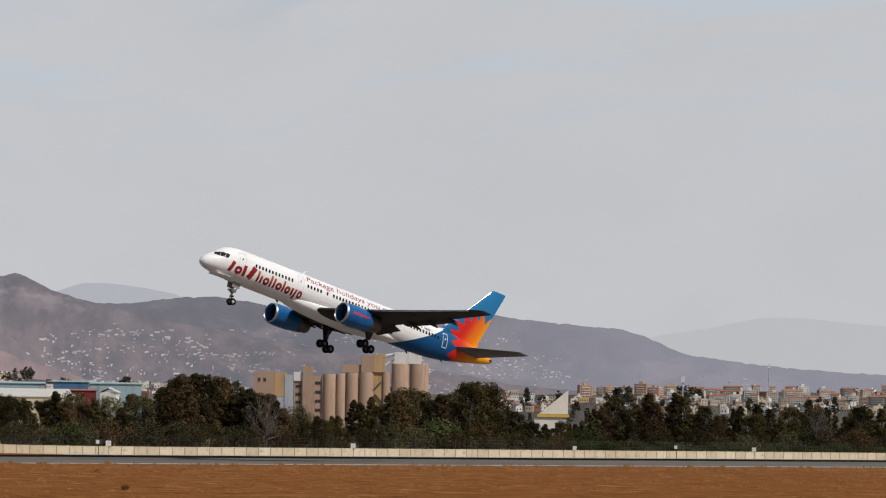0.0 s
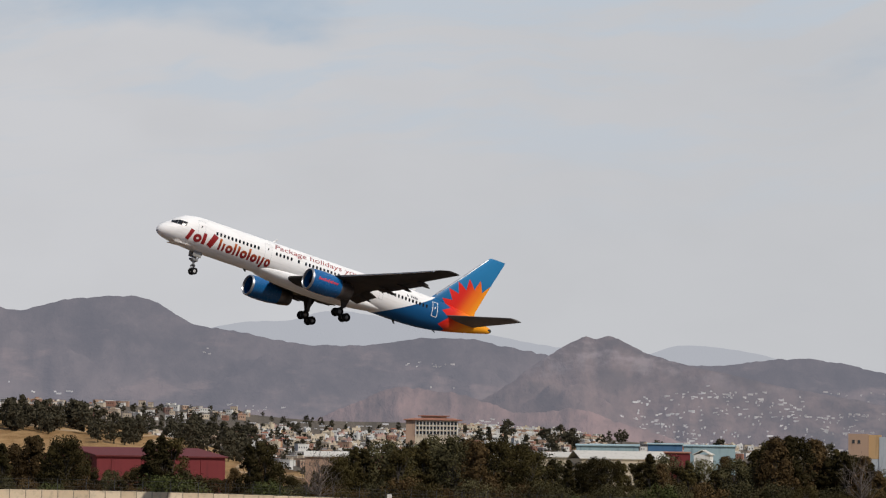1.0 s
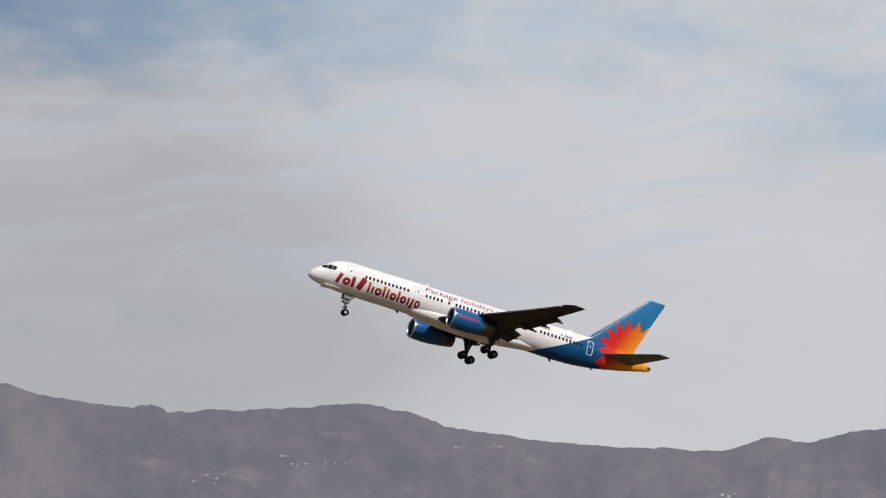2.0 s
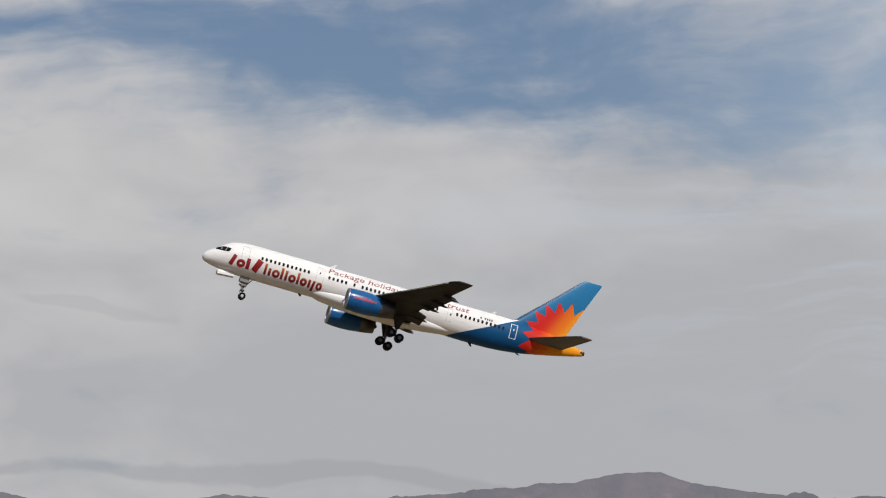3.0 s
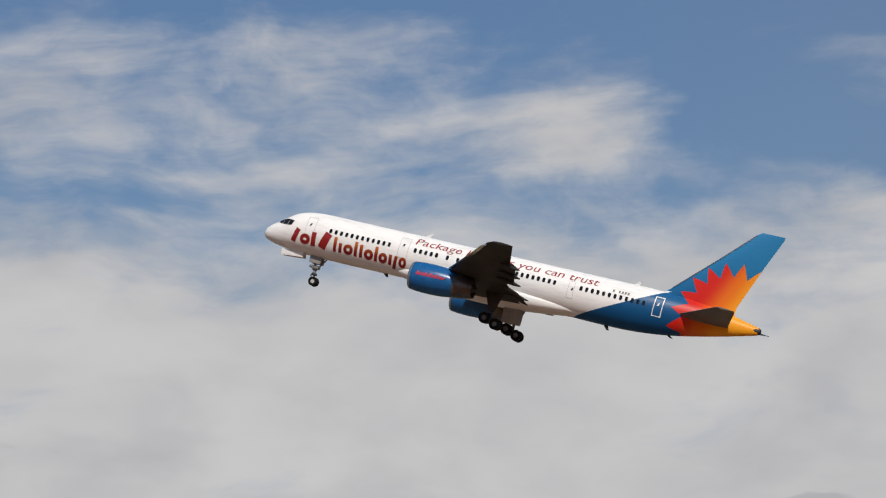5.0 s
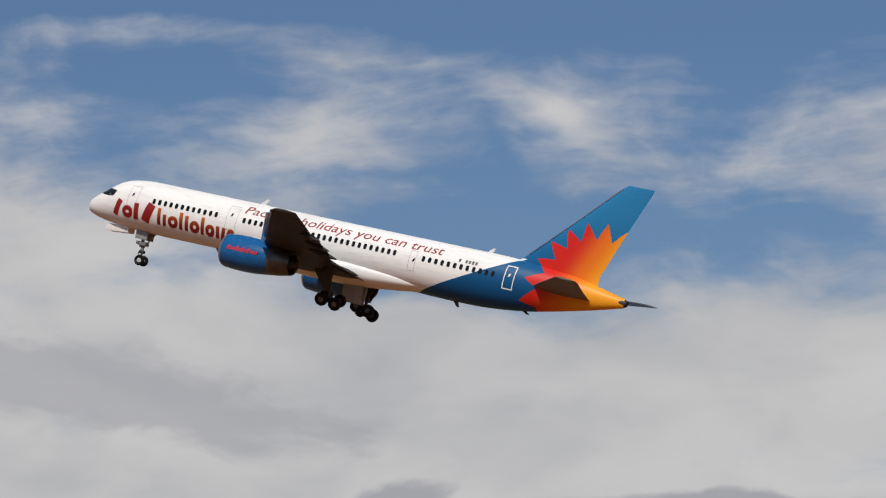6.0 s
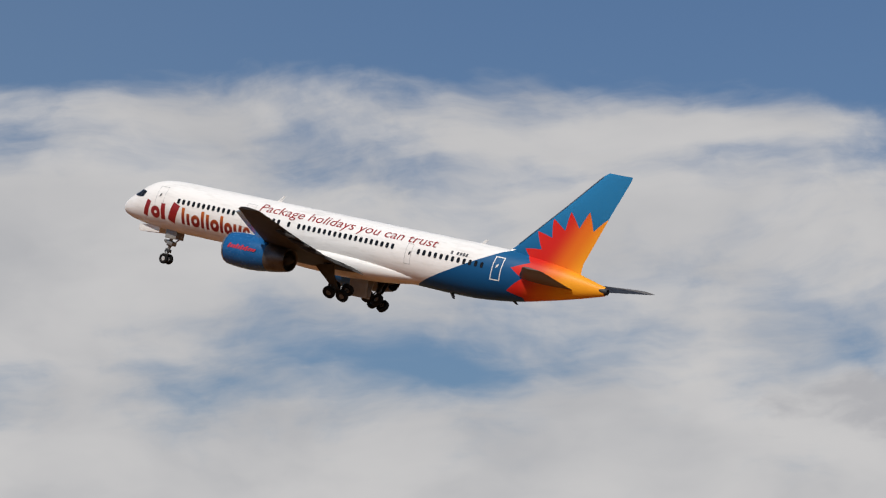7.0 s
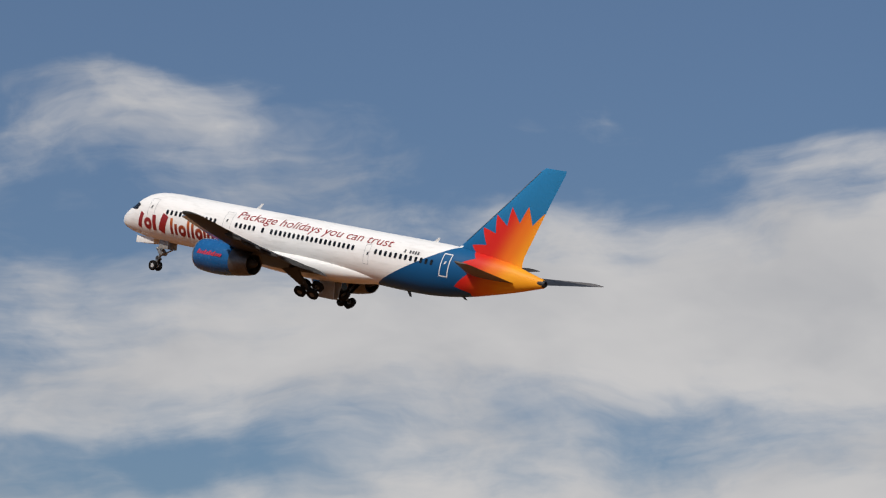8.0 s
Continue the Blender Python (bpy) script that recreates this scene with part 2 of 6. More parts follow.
def livery_material():
    """White paint that turns blue behind a slanting line, with a red and orange sunburst on the tail."""
    m, k, bsdf = material("airliner paint")
    where = k.add("ShaderNodeTexCoord").outputs["Object"]
    x, y, z = k.split(where)
    aft = k.math("SUBTRACT", 23.0, x)
    # blue sweep
    u = k.math("MAXIMUM", z, -1.7)
    line = k.math("ADD", k.math("ADD", 33.65, k.math("MULTIPLY", u, 2.0)), k.math("MULTIPLY", k.math("MULTIPLY", u, u), -0.06))
    isblue = k.math("MAXIMUM", k.ramp01(k.math("SUBTRACT", aft, line), -0.02, 0.02), k.ramp01(z, 2.50, 2.54))
    # sunburst round a point low on the tail
    ca, cu = 44.0, 1.2
    da, du = k.math("SUBTRACT", aft, ca), k.math("SUBTRACT", z, cu)
    r = k.math("SQRT", k.math("ADD", k.math("MULTIPLY", da, da), k.math("MULTIPLY", du, du)))
    turn = k.math("ARCTAN2", du, k.math("MULTIPLY", da, -1.0))          # 0 ahead, pi/2 upwards
    saw = k.math("PINGPONG", k.math("MULTIPLY", k.math("SUBTRACT", turn, 0.307), 1.0 / 0.3211), 0.5)
    tooth = k.math("POWER", k.math("SUBTRACT", 1.0, k.math("MULTIPLY", saw, 2.0)), 1.15)
    inner = k.math("ADD", 3.78, k.math("MULTIPLY", k.math("MAXIMUM", k.math("MULTIPLY", turn, -1.0), 0.0), 1.3))
    reach = k.math("ADD", inner, k.math("MULTIPLY", tooth, 1.28))
    burst = k.ramp01(k.math("SUBTRACT", r, reach), 0.03, -0.03)
    slide = k.math("SUBTRACT", k.math("MULTIPLY", aft, 0.9), k.math("MULTIPLY", z, 0.44))
    warm = k.ramp01(slide, 35.4, 39.7)
    fire = k.mix(k.ramp01(warm, 0.0, 0.55), (0.60, 0.018, 0.012), (0.76, 0.16, 0.012))
    fire = k.mix(k.ramp01(warm, 0.5, 1.0), fire, (0.86, 0.33, 0.015))
    sheen = k.noise(where, 0.35, 3, 0.5)
    deep = k.mix(sheen, (0.003, 0.056, 0.160), (0.005, 0.078, 0.205))
    # the livery's blue lightens towards the fin tip
    blue = k.mix(k.ramp01(z, -0.6, 7.5), deep, (0.018, 0.170, 0.36))
    grime = k.noise(k.combine(k.math("MULTIPLY", x, 0.3), y, k.math("MULTIPLY", z, 2.0)), 1.6, 5, 0.65)
    white = k.mix(k.ramp01(grime, 0.45, 0.75), (0.82, 0.795, 0.77), (0.71, 0.685, 0.655))
    paint = k.mix(burst, k.mix(isblue, white, blue), fire)
    k.put(bsdf.inputs["Base Color"], paint)
    k.put(bsdf.inputs["Roughness"], k.math("ADD", 0.34, k.math("MULTIPLY", grime, 0.14)))
    bsdf.inputs["Specular IOR Level"].default_value = 0.22
    return m


def sky_tint_material(name, top, bottom, z0, z1, rough):
    """Paint that fades from one colour to another with height on its thing."""
    m, k, bsdf = material(name)
    x, y, z = k.split(k.add("ShaderNodeTexCoord").outputs["Object"])
    k.put(bsdf.inputs["Base Color"], k.mix(k.ramp01(z, z0, z1), bottom, top))
    bsdf.inputs["Roughness"].default_value = rough
    return m


LIVERY = livery_material()
WHITE = plain("white paint", (0.68, 0.665, 0.64), (0.79, 0.77, 0.745), 0.32, 0.6, gloss=0.3)
WING_GREY = plain("wing grey paint", (0.026, 0.024, 0.022), (0.052, 0.047, 0.044), 0.6, 0.5, gloss=0.12)
TAIL_GREY = plain("tailplane grey paint", (0.11, 0.100, 0.094), (0.18, 0.165, 0.155), 0.5, 0.5, gloss=0.2)
NACELLE_BLUE = plain("nacelle blue paint", (0.006, 0.080, 0.235), (0.010, 0.108, 0.290), 0.26, 0.7, gloss=0.4)
BRIGHT_METAL = plain("polished metal", (0.62, 0.62, 0.64), (0.75, 0.75, 0.76), 0.22, 1.5, metal=1.0)
LIP_METAL = plain("grey lip metal", (0.36, 0.36, 0.37), (0.50, 0.50, 0.51), 0.38, 1.5, metal=0.9)
DARK_METAL = plain("heated metal", (0.07, 0.064, 0.060), (0.15, 0.136, 0.128), 0.42, 1.2, metal=0.7)
SOOT = plain("dark hollow metal", (0.012, 0.012, 0.013), (0.03, 0.03, 0.03), 0.6, 2.0)
GEAR_GREY = plain("gear grey paint", (0.022, 0.021, 0.020), (0.048, 0.046, 0.044), 0.45, 2.0)
RUBBER = plain("tyre rubber", (0.005, 0.005, 0.005), (0.010, 0.0098, 0.0095), 0.85, 3.0, gloss=0.2)
DOOR_GREY = plain("grey door paint", (0.20, 0.19, 0.18), (0.28, 0.27, 0.25), 0.45, 1.0)
HUB = plain("wheel hub", (0.07, 0.068, 0.066), (0.14, 0.137, 0.133), 0.5, 3.0, metal=0.2)
HUB_PALE = plain("pale wheel hub", (0.42, 0.41, 0.40), (0.60, 0.59, 0.57), 0.45, 3.0, metal=0.1)
LEG_SILVER = plain("silver strut paint", (0.12, 0.118, 0.115), (0.26, 0.255, 0.25), 0.4, 3.0, metal=0.2)
PANE_DARK = plain("dark cabin glass", (0.008, 0.009, 0.011), (0.018, 0.020, 0.024), 0.15, 3.0, gloss=0.2)
LINE_GREY = plain("door seam", (0.34, 0.34, 0.35), (0.44, 0.44, 0.44), 0.5, 3.0)
RED = plain("red lettering film", (0.23, 0.010, 0.013), (0.30, 0.014, 0.016), 0.35, 1.0)
BRIGHT_RED = plain("bright red film", (0.46, 0.022, 0.04), (0.56, 0.03, 0.05), 0.35, 1.0)
BLACK = plain("black film", (0.05, 0.05, 0.055), (0.08, 0.08, 0.085), 0.4, 1.0)
ORANGE_FADE = sky_tint_material("orange to red film", (0.52, 0.13, 0.016), (0.20, 0.009, 0.011), -0.55, 0.55, 0.35)


# ---- building helpers ----
def mesh_object(name, bm, mat, parent=None, smooth=True, crease=38):
    me = bpy.data.meshes.new(name)
    bm.to_mesh(me)
    bm.free()
    me.materials.append(mat)
    if smooth:
        me.shade_smooth()
        if crease:
            me.set_sharp_from_angle(angle=radians(crease))
    ob = new(name, me)
    ob.parent = parent
    return ob


def part(name, bm, mat, parent, label="", smooth=True):
    return tagged(mesh_object(name, bm, mat, parent, smooth), label)


def loft(bm, rings, caps=True):
    """Skin a row of closed rings that all have the same number of points."""
    vs = [[bm.verts.new(p) for p in ring] for ring in rings]
    n = len(vs[0])
    for a, b in zip(vs, vs[1:]):
        for i in range(n):
            bm.faces.new((a[i], a[(i + 1) % n], b[(i + 1) % n], b[i]))
    if caps:
        bm.faces.new(vs[0][::-1])
        bm.faces.new(vs[-1])
    bmesh.ops.recalc_face_normals(bm, faces=bm.faces)
    return vs


def box(bm, lo, hi, bevel=0.0):
    c = [(a + b) / 2 for a, b in zip(lo, hi)]
    d = [abs(b - a) for a, b in zip(lo, hi)]
    made = bmesh.ops.create_cube(bm, size=1.0, matrix=Matrix.Translation(c) @ Matrix.Diagonal((*d, 1)))
    if bevel:
        edges = list({e for v in made["verts"] for e in v.link_edges})
        bmesh.ops.bevel(bm, geom=edges, offset=bevel, segments=2, affect="EDGES", profile=0.5)
    return bm


def tube(bm, p, q, r0, r1=None, n=12):
    p, q = Vector(p), Vector(q)
    r1 = r0 if r1 is None else r1
    turn = (q - p).to_track_quat("Z", "Y").to_matrix()
    rings = [[c + turn @ Vector((r * math.cos(6.28318 * i / n), r * math.sin(6.28318 * i / n), 0)) for i in range(n)] for c, r in ((p, r0), (q, r1))]
    loft(bm, rings)
    return bm


def lathe(bm, profile, origin, axis="x", n=40):
    """Turn a profile of (along, radius) round an axis; closed where the radius is 0."""
    rings = []
    for a, r in profile:
        r = max(r, 0.001)
        ring = []
        for i in range(n):
            c, s = r * math.cos(6.28318 * i / n), r * math.sin(6.28318 * i / n)
            ring.append(Vector(origin) + Vector({"x": (a, c, s), "y": (c, a, s), "z": (c, s, a)}[axis]))
        rings.append(ring)
    loft(bm, rings)
    return bm


def knot(table, a):
    """Smooth curve through the knots of a small table."""
    for (a0, v0), (a1, v1) in zip(table, table[1:]):
        if a <= a1:
            i = table.index((a0, v0))
            pa, pv = table[max(i - 1, 0)]
            na, nv = table[min(i + 2, len(table) - 1)]
            m0 = (v1 - pv) / (a1 - pa)
            m1 = (nv - v0) / (na - a0)
            if (v1 - v0) == 0:
                m0 = m1 = 0
            h, s = a1 - a0, (a - a0) / (a1 - a0)
            return (2 * s**3 - 3 * s**2 + 1) * v0 + (s**3 - 2 * s**2 + s) * h * m0 + (-2 * s**3 + 3 * s**2) * v1 + (s**3 - s**2) * h * m1
    return table[-1][1]


# ---- the airliner: x forward, y to its left, z up; a is metres behind the nose ----
NOSE = 23.0
TOP = [(0.0, -0.40), (0.22, 0.08), (0.8, 0.60), (1.6, 1.12), (2.4, 1.70), (3.2, 2.10), (4.4, 2.36), (6.0, 2.45), (36.0, 2.45), (42.0, 2.05), (46.75, 1.12)]
BOTTOM = [(0.0, -0.40), (0.22, -0.80), (0.8, -1.05), (1.5, -1.22), (3.0, -1.42), (5.0, -1.54), (7.0, -1.58), (28.0, -1.60), (34.9, -1.66), (38.7, -1.33), (41.9, -0.72), (44.6, -0.10), (46.75, 0.46)]
HALF = [(0.0, 0.0), (0.22, 0.46), (0.8, 0.85), (1.6, 1.19), (3.0, 1.57), (5.0, 1.83), (7.0, 1.88), (30.0, 1.88), (36.0, 1.64), (41.0, 1.10), (45.0, 0.52), (46.75, 0.27)]


def skin(a, phi, lift=0.0):
    """The point of the hull at station a and angle phi from the top towards the left."""
    top, bottom, half = knot(TOP, a), knot(BOTTOM, a), knot(HALF, a)
    c, h = (top + bottom) / 2, (top - bottom) / 2
    n = Vector((0, math.sin(phi) / max(half, 0.01), math.cos(phi) / max(h, 0.01))).normalized()
    return Vector((NOSE - a, half * math.sin(phi), c + h * math.cos(phi))) + n * lift


def flank(a, u, lift=0.0, side=1):
    """The point of the hull's side at station a and height u."""
    top, bottom = knot(TOP, a), knot(BOTTOM, a)
    v = max(-0.999, min(0.999, (2 * u - top - bottom) / (top - bottom)))
    p = skin(a, math.acos(v), lift)
    return Vector((p.x, p.y * side, p.z))


def patch(bm, corners, lift, side=1, n=4):
    """A curved plate on the hull between four corners (a, u): front top, front bottom, rear bottom, rear top."""
    grid = []
    for i in range(n + 1):
        row = []
        for j in range(n + 1):
            s, t = i / n, j / n
            a = (corners[0][0] * (1 - t) + corners[1][0] * t) * (1 - s) + (corners[3][0] * (1 - t) + corners[2][0] * t) * s
            u = (corners[0][1] * (1 - t) + corners[1][1] * t) * (1 - s) + (corners[3][1] * (1 - t) + corners[2][1] * t) * s
            row.append(bm.verts.new(flank(a, u, lift, side)))
        grid.append(row)
    for i in range(n):
        for j in range(n):
            q = (grid[i][j], grid[i][j + 1], grid[i + 1][j + 1], grid[i + 1][j])
            bm.faces.new(q if side > 0 else q[::-1])
    return bm


def foil(a, y, u, chord, thick, twist=0.0, n=14, upright=False, camber=0.012):
    """A ring in the shape of a wing section, leading edge at station a."""
    ring = []
    xs = [0.5 - 0.5 * math.cos(math.pi * i / n) for i in range(n + 1)]
    for sgn, seq in ((1, xs), (-1, xs[-2:0:-1])):
        for x in seq:
            t = thick * 5 * (0.2969 * math.sqrt(x) - 0.126 * x - 0.3516 * x * x + 0.2843 * x**3 - 0.1030 * x**4)
            z = (sgn * t + 4 * camber * x * (1 - x) - math.tan(radians(twist)) * x) * chord
            ring.append((NOSE - a - x * chord, y + z, u) if upright else (NOSE - a - x * chord, y, u + z))
    return ring


def wing_height(y):
    s = max(y - 1.5, 0.0)
    return -1.30 + s * math.tan(radians(7.0)) + 0.0018 * s * s


def wing_lead(y):
    return 17.2 + (y - 1.88) * 0.562


def wing_trail(y):
    return 25.6 if y < 6.8 else 25.6 + (y - 6.8) * (29.0 - 25.6) / (19.1 - 6.8)


def wing_rings(side):
    rings = []
    for y, thick, twist in ((0.6, 0.125, 2.5), (1.88, 0.125, 2.5), (4.2, 0.118, 2.0), (6.8, 0.110, 1.5), (10.0, 0.105, 1.0), (13.0, 0.10, 0.6), (16.0, 0.10, 0.0), (18.5, 0.10, 0.0), (19.1, 0.09, 0.0)):
        a, b = wing_lead(max(y, 1.3)), wing_trail(y)
        if y > 18.6:
            a += 0.30
        rings.append([(p[0], p[1] * side, p[2]) for p in foil(a, y, wing_height(y), b - a, thick, twist)])
    return rings


def strip_wing(bm, side, y0, y1, ahead, length, drop, angle, n=5):
    """A flap or slat: a thin curved section along the wing between y0 and y1."""
    rings = []
    for i in range(n + 1):
        y = y0 + (y1 - y0) * i / n
        a = wing_trail(y) + ahead
        ring = foil(a, y, wing_height(y) - drop, length, 0.11, angle)
        rings.append([(p[0], p[1] * side, p[2]) for p in ring])
    loft(bm, rings)
    return bm


def build_airliner():
    plane = tagged(new("airliner"), "white twin-engine airliner with blue tail and orange sunburst, taking off", "airplane")
    bm = bmesh.new()
    stations = [0.0, 0.03, 0.08, 0.15, 0.25, 0.4, 0.6, 0.85, 1.1, 1.4, 1.7, 2.0, 2.3, 2.6, 2.9, 3.2, 3.6, 4.0, 4.5, 5.0, 5.6, 6.3, 7.0] + [7.0 + 1.05 * i for i in range(1, 21)] + [28.6 + 0.7 * i for i in range(26)] + [46.6, 46.75]
    rings = [[skin(a, 6.28318 * i / 56) for i in range(56)] for a in stations if a > 0]
    vs = loft(bm, rings, caps=False)
    tip = bm.verts.new(skin(0.0, 0))
    for i in range(56):
        bm.faces.new((tip, vs[0][(i + 1) % 56], vs[0][i]))
    bm.faces.new(vs[-1])
    bmesh.ops.recalc_face_normals(bm, faces=bm.faces)
    hull = part("fuselage", bm, LIVERY, plane)

    # belly fairing between the wing roots
    bm = bmesh.new()
    rings = []
    for i in range(25):
        s = i / 24
        a = 13.6 + 17.0 * s
        f = math.sin(math.pi * s) ** (0.55 if s < 0.5 else 0.95) if 0 < s < 1 else 0.02
        w, d, c = 1.15 + 0.75 * f, 0.45 + 0.74 * f, -1.0
        rings.append([(NOSE - a, w * math.copysign(abs(math.cos(q)) ** 0.8, math.cos(q)), c + d * math.copysign(abs(math.sin(q)) ** 0.8, math.sin(q)) * (1.0 if math.sin(q) < 0 else 0.6)) for q in (6.28318 * j / 36 for j in range(36))])
    loft(bm, rings)
    part("belly_fairing", bm, LIVERY, plane, "white curved fairing under the wing roots")

    for side in (1, -1):
        bm = bmesh.new()
        loft(bm, wing_rings(side))
        wing = part("wing", bm, WING_GREY, plane, "grey swept wing")
        bm = bmesh.new()
        part("inboard_flap", strip_wing(bm, side, 2.3, 6.3, -0.70, 1.70, 0.12, 14), WING_GREY, wing)
        bm = bmesh.new()
        part("outboard_flap", strip_wing(bm, side, 7.6, 14.2, -0.55, 1.15, 0.05, 11), WING_GREY, wing)
        # slats along the leading edge
        for y0, y1 in ((3.6, 5.4), (8.0, 18.0)):
            bm = bmesh.new()
            rings = []
            for i in range(5):
                y = y0 + (y1 - y0) * i / 4
                rings.append([(p[0], p[1] * side, p[2]) for p in foil(wing_lead(y) - 0.30, y, wing_height(y) - 0.16, 0.75, 0.13, -14)])
            loft(bm, rings)
            part("slat", bm, BRIGHT_METAL if y0 > 6 else WING_GREY, wing, "narrow leading-edge slat, extended")
        for y, length in ((4.4, 3.0), (8.9, 2.6), (11.3, 2.3), (14.0, 2.0)):
            bm = bmesh.new()
            prof = [(-(s - 0.5) * length, 0.20 * math.sin(math.pi * s) ** 0.7 if 0 < s < 1 else 0.0) for s in [i / 14 for i in range(15)]]
            lathe(bm, prof, (NOSE - wing_trail(y) - 0.05, y * side, wing_height(y) - 0.34), n=14)
            bmesh.ops.rotate(bm, verts=bm.verts, cent=(NOSE - wing_trail(y), y * side, wing_height(y) - 0.34), matrix=Matrix.Rotation(radians(-8), 3, "Y"))
            part("flap_fairing", bm, WING_GREY, wing, "slender flap track fairing")

        # engine
        ey, eu, ea = 6.6 * side, -1.74, 16.85
        bm = bmesh.new()
        outer = [(0.0, 1.13), (-0.06, 1.20), (-0.28, 1.26), (-0.9, 1.32), (-1.9, 1.345), (-3.0, 1.30), (-4.1, 1.15), (-4.12, 1.10)]
        lathe(bm, [(-4.12, 0.9)] + [(-4.12, 1.10)] + outer[::-1][1:] + [(-0.10, 1.07), (-0.6, 1.06), (-1.15, 1.08)], (NOSE - ea, ey, eu), n=48)
        pod = part("engine_pod", bm, NACELLE_BLUE, plane, "glossy blue engine nacelle")
        bm = bmesh.new()
        lathe(bm, [(-0.20, 1.256), (-0.13, 1.243), (-0.05, 1.215), (0.03, 1.15), (0.03, 1.11), (-0.06, 1.075), (-0.25, 1.055)], (NOSE - ea, ey, eu), n=48)
        bm.faces.ensure_lookup_table()
        bmesh.ops.delete(bm, geom=[f for f in bm.faces if len(f.verts) > 4], context="FACES")
        part("intake_lip", bm, LIP_METAL, pod, "polished metal intake lip")
        bm = bmesh.new()
        lathe(bm, [(-1.05, 1.07), (-1.06, 0.34), (-0.85, 0.26), (-0.62, 0.12), (-0.52, 0.0)], (NOSE - ea, ey, eu), n=32)
        part("fan", bm, GEAR_GREY, pod, "dark fan disc with spinner")
        for i in range(22):
            q = 6.28318 * i / 22
            bm = bmesh.new()
            c, s = math.cos(q), math.sin(q)
            pts = []
            for r, w in ((0.32, 0.03), (1.04, 0.10)):
                for da, dw in ((-0.98, -w), (-0.88, w)):
                    pts.append((NOSE - ea + da, ey + r * c - dw * s, eu + r * s + dw * c))
            v = [bm.verts.new(p) for p in pts]
            bm.faces.new((v[0], v[1], v[3], v[2]))
            bmesh.ops.solidify(bm, geom=bm.faces[:], thickness=0.015)
            part("fan_blade", bm, DARK_METAL, pod)
        bm = bmesh.new()
        lathe(bm, [(-4.02, 0.95), (-4.02, 1.12), (-4.10, 1.165), (-4.9, 1.06), (-5.75, 0.90), (-5.85, 0.86), (-5.80, 0.78), (-5.0, 0.62)], (NOSE - ea, ey, eu), n=40)
        part("exhaust_nozzle", bm, DARK_METAL, pod, "bare brown-grey metal exhaust nozzle")
        bm = bmesh.new()
        lathe(bm, [(-5.0, 0.7), (-5.55, 0.45), (-6.1, 0.18), (-6.2, 0.0)], (NOSE - ea, ey, eu), n=24)
        part("exhaust_cone", bm, SOOT, pod)
        # pylon
        bm = bmesh.new()
        rings = []
        for z, a0, a1, t in ((eu + 0.95, 17.6, 22.6, 0.17), (eu + 1.35, 18.0, 23.2, 0.20), (wing_height(6.6) + 0.02, 19.2, 24.2, 0.20)):
            rings.append([(NOSE - p[0], ey + p[1], z) for p in ((a0, 0.0), (a0 + 0.5, t), (a1 - 1.2, t), (a1, 0.02), (a1 - 1.2, -t), (a0 + 0.5, -t))])
        loft(bm, rings)
        part("pylon", bm, WHITE, plane, "slim white engine pylon")
        # the small name on the nacelle stands as a row of plain bars
        for i in range(11):
            bm = bmesh.new()
            a0 = 0.75 + 0.245 * i
            low, high = (0.02, 0.30) if i in (0, 3, 5, 7) else (0.04, 0.22)
            grid = []
            for s in (0.0, 1.0):
                a = a0 + 0.185 * s
                rr = 1.352 - 0.02 * abs(a - 1.9)
                grid.append([bm.verts.new((NOSE - ea - a - 0.05 * (j - 1.5) * side, ey + side * rr * math.cos(q), eu + rr * math.sin(q))) for j, q in enumerate([low + (high - low) * j / 3 for j in range(4)])])
            for j in range(3):
                bm.faces.new((grid[0][j], grid[1][j], grid[1][j + 1], grid[0][j + 1]))
            part("nacelle_mark", bm, BRIGHT_RED, pod, "small red bar on the nacelle")

        # tailplane
        bm = bmesh.new()
        rings = []
        for y, a, c, u in ((0.5, 39.3, 4.9, 0.62), (1.2, 39.75, 4.55, 0.69), (4.2, 41.95, 3.2, 1.0), (7.3, 44.2, 1.85, 1.33), (7.66, 44.6, 1.4, 1.37)):
            rings.append([(p[0], p[1] * side, p[2]) for p in foil(a, y, u, c, 0.09, 2.0, camber=-0.004)])
        loft(bm, rings)
        part("tailplane", bm, TAIL_GREY, plane, "grey horizontal tailplane")

    # fin
    bm = bmesh.new()
    rings = []
    for a, u, c, t in ((36.6, 1.15, 7.75, 0.07), (36.9, 2.0, 7.4, 0.085), (37.75, 2.45, 6.6, 0.10), (38.6, 3.2, 6.05, 0.10), (41.9, 6.4, 4.0, 0.10), (44.55, 9.05, 2.47, 0.10), (44.98, 9.34, 2.08, 0.06)):
        rings.append(foil(a, 0.0, u, c, t, upright=True, camber=0.0))
    loft(bm, rings)
    part("fin", bm, LIVERY, plane, "tall blue tail fin with red and orange sunburst")
    bm = bmesh.new()
    rings = []
    for a, u, w in ((38.3, 2.95, 0.19), (41.9, 6.4, 0.155), (44.5, 9.0, 0.125)):
        rings.append([(NOSE - a + 0.04, 0, u), (NOSE - a - 0.05, w * 0.5, u), (NOSE - a - 0.14, w * 0.8, u), (NOSE - a - 0.14, -w * 0.8, u), (NOSE - a - 0.05, -w * 0.5, u)])
    loft(bm, rings)
    part("fin_edge", bm, LIP_METAL, plane, "bright metal leading edge of the fin")
    bm = bmesh.new()
    lathe(bm, [(0.35, 0.33), (0.0, 0.295), (-0.22, 0.235), (-0.25, 0.20), (-0.1, 0.12)], (NOSE - 46.7, 0, 0.80), n=24)
    part("exhaust_tip", bm, SOOT, plane, "black auxiliary exhaust at the tail tip")

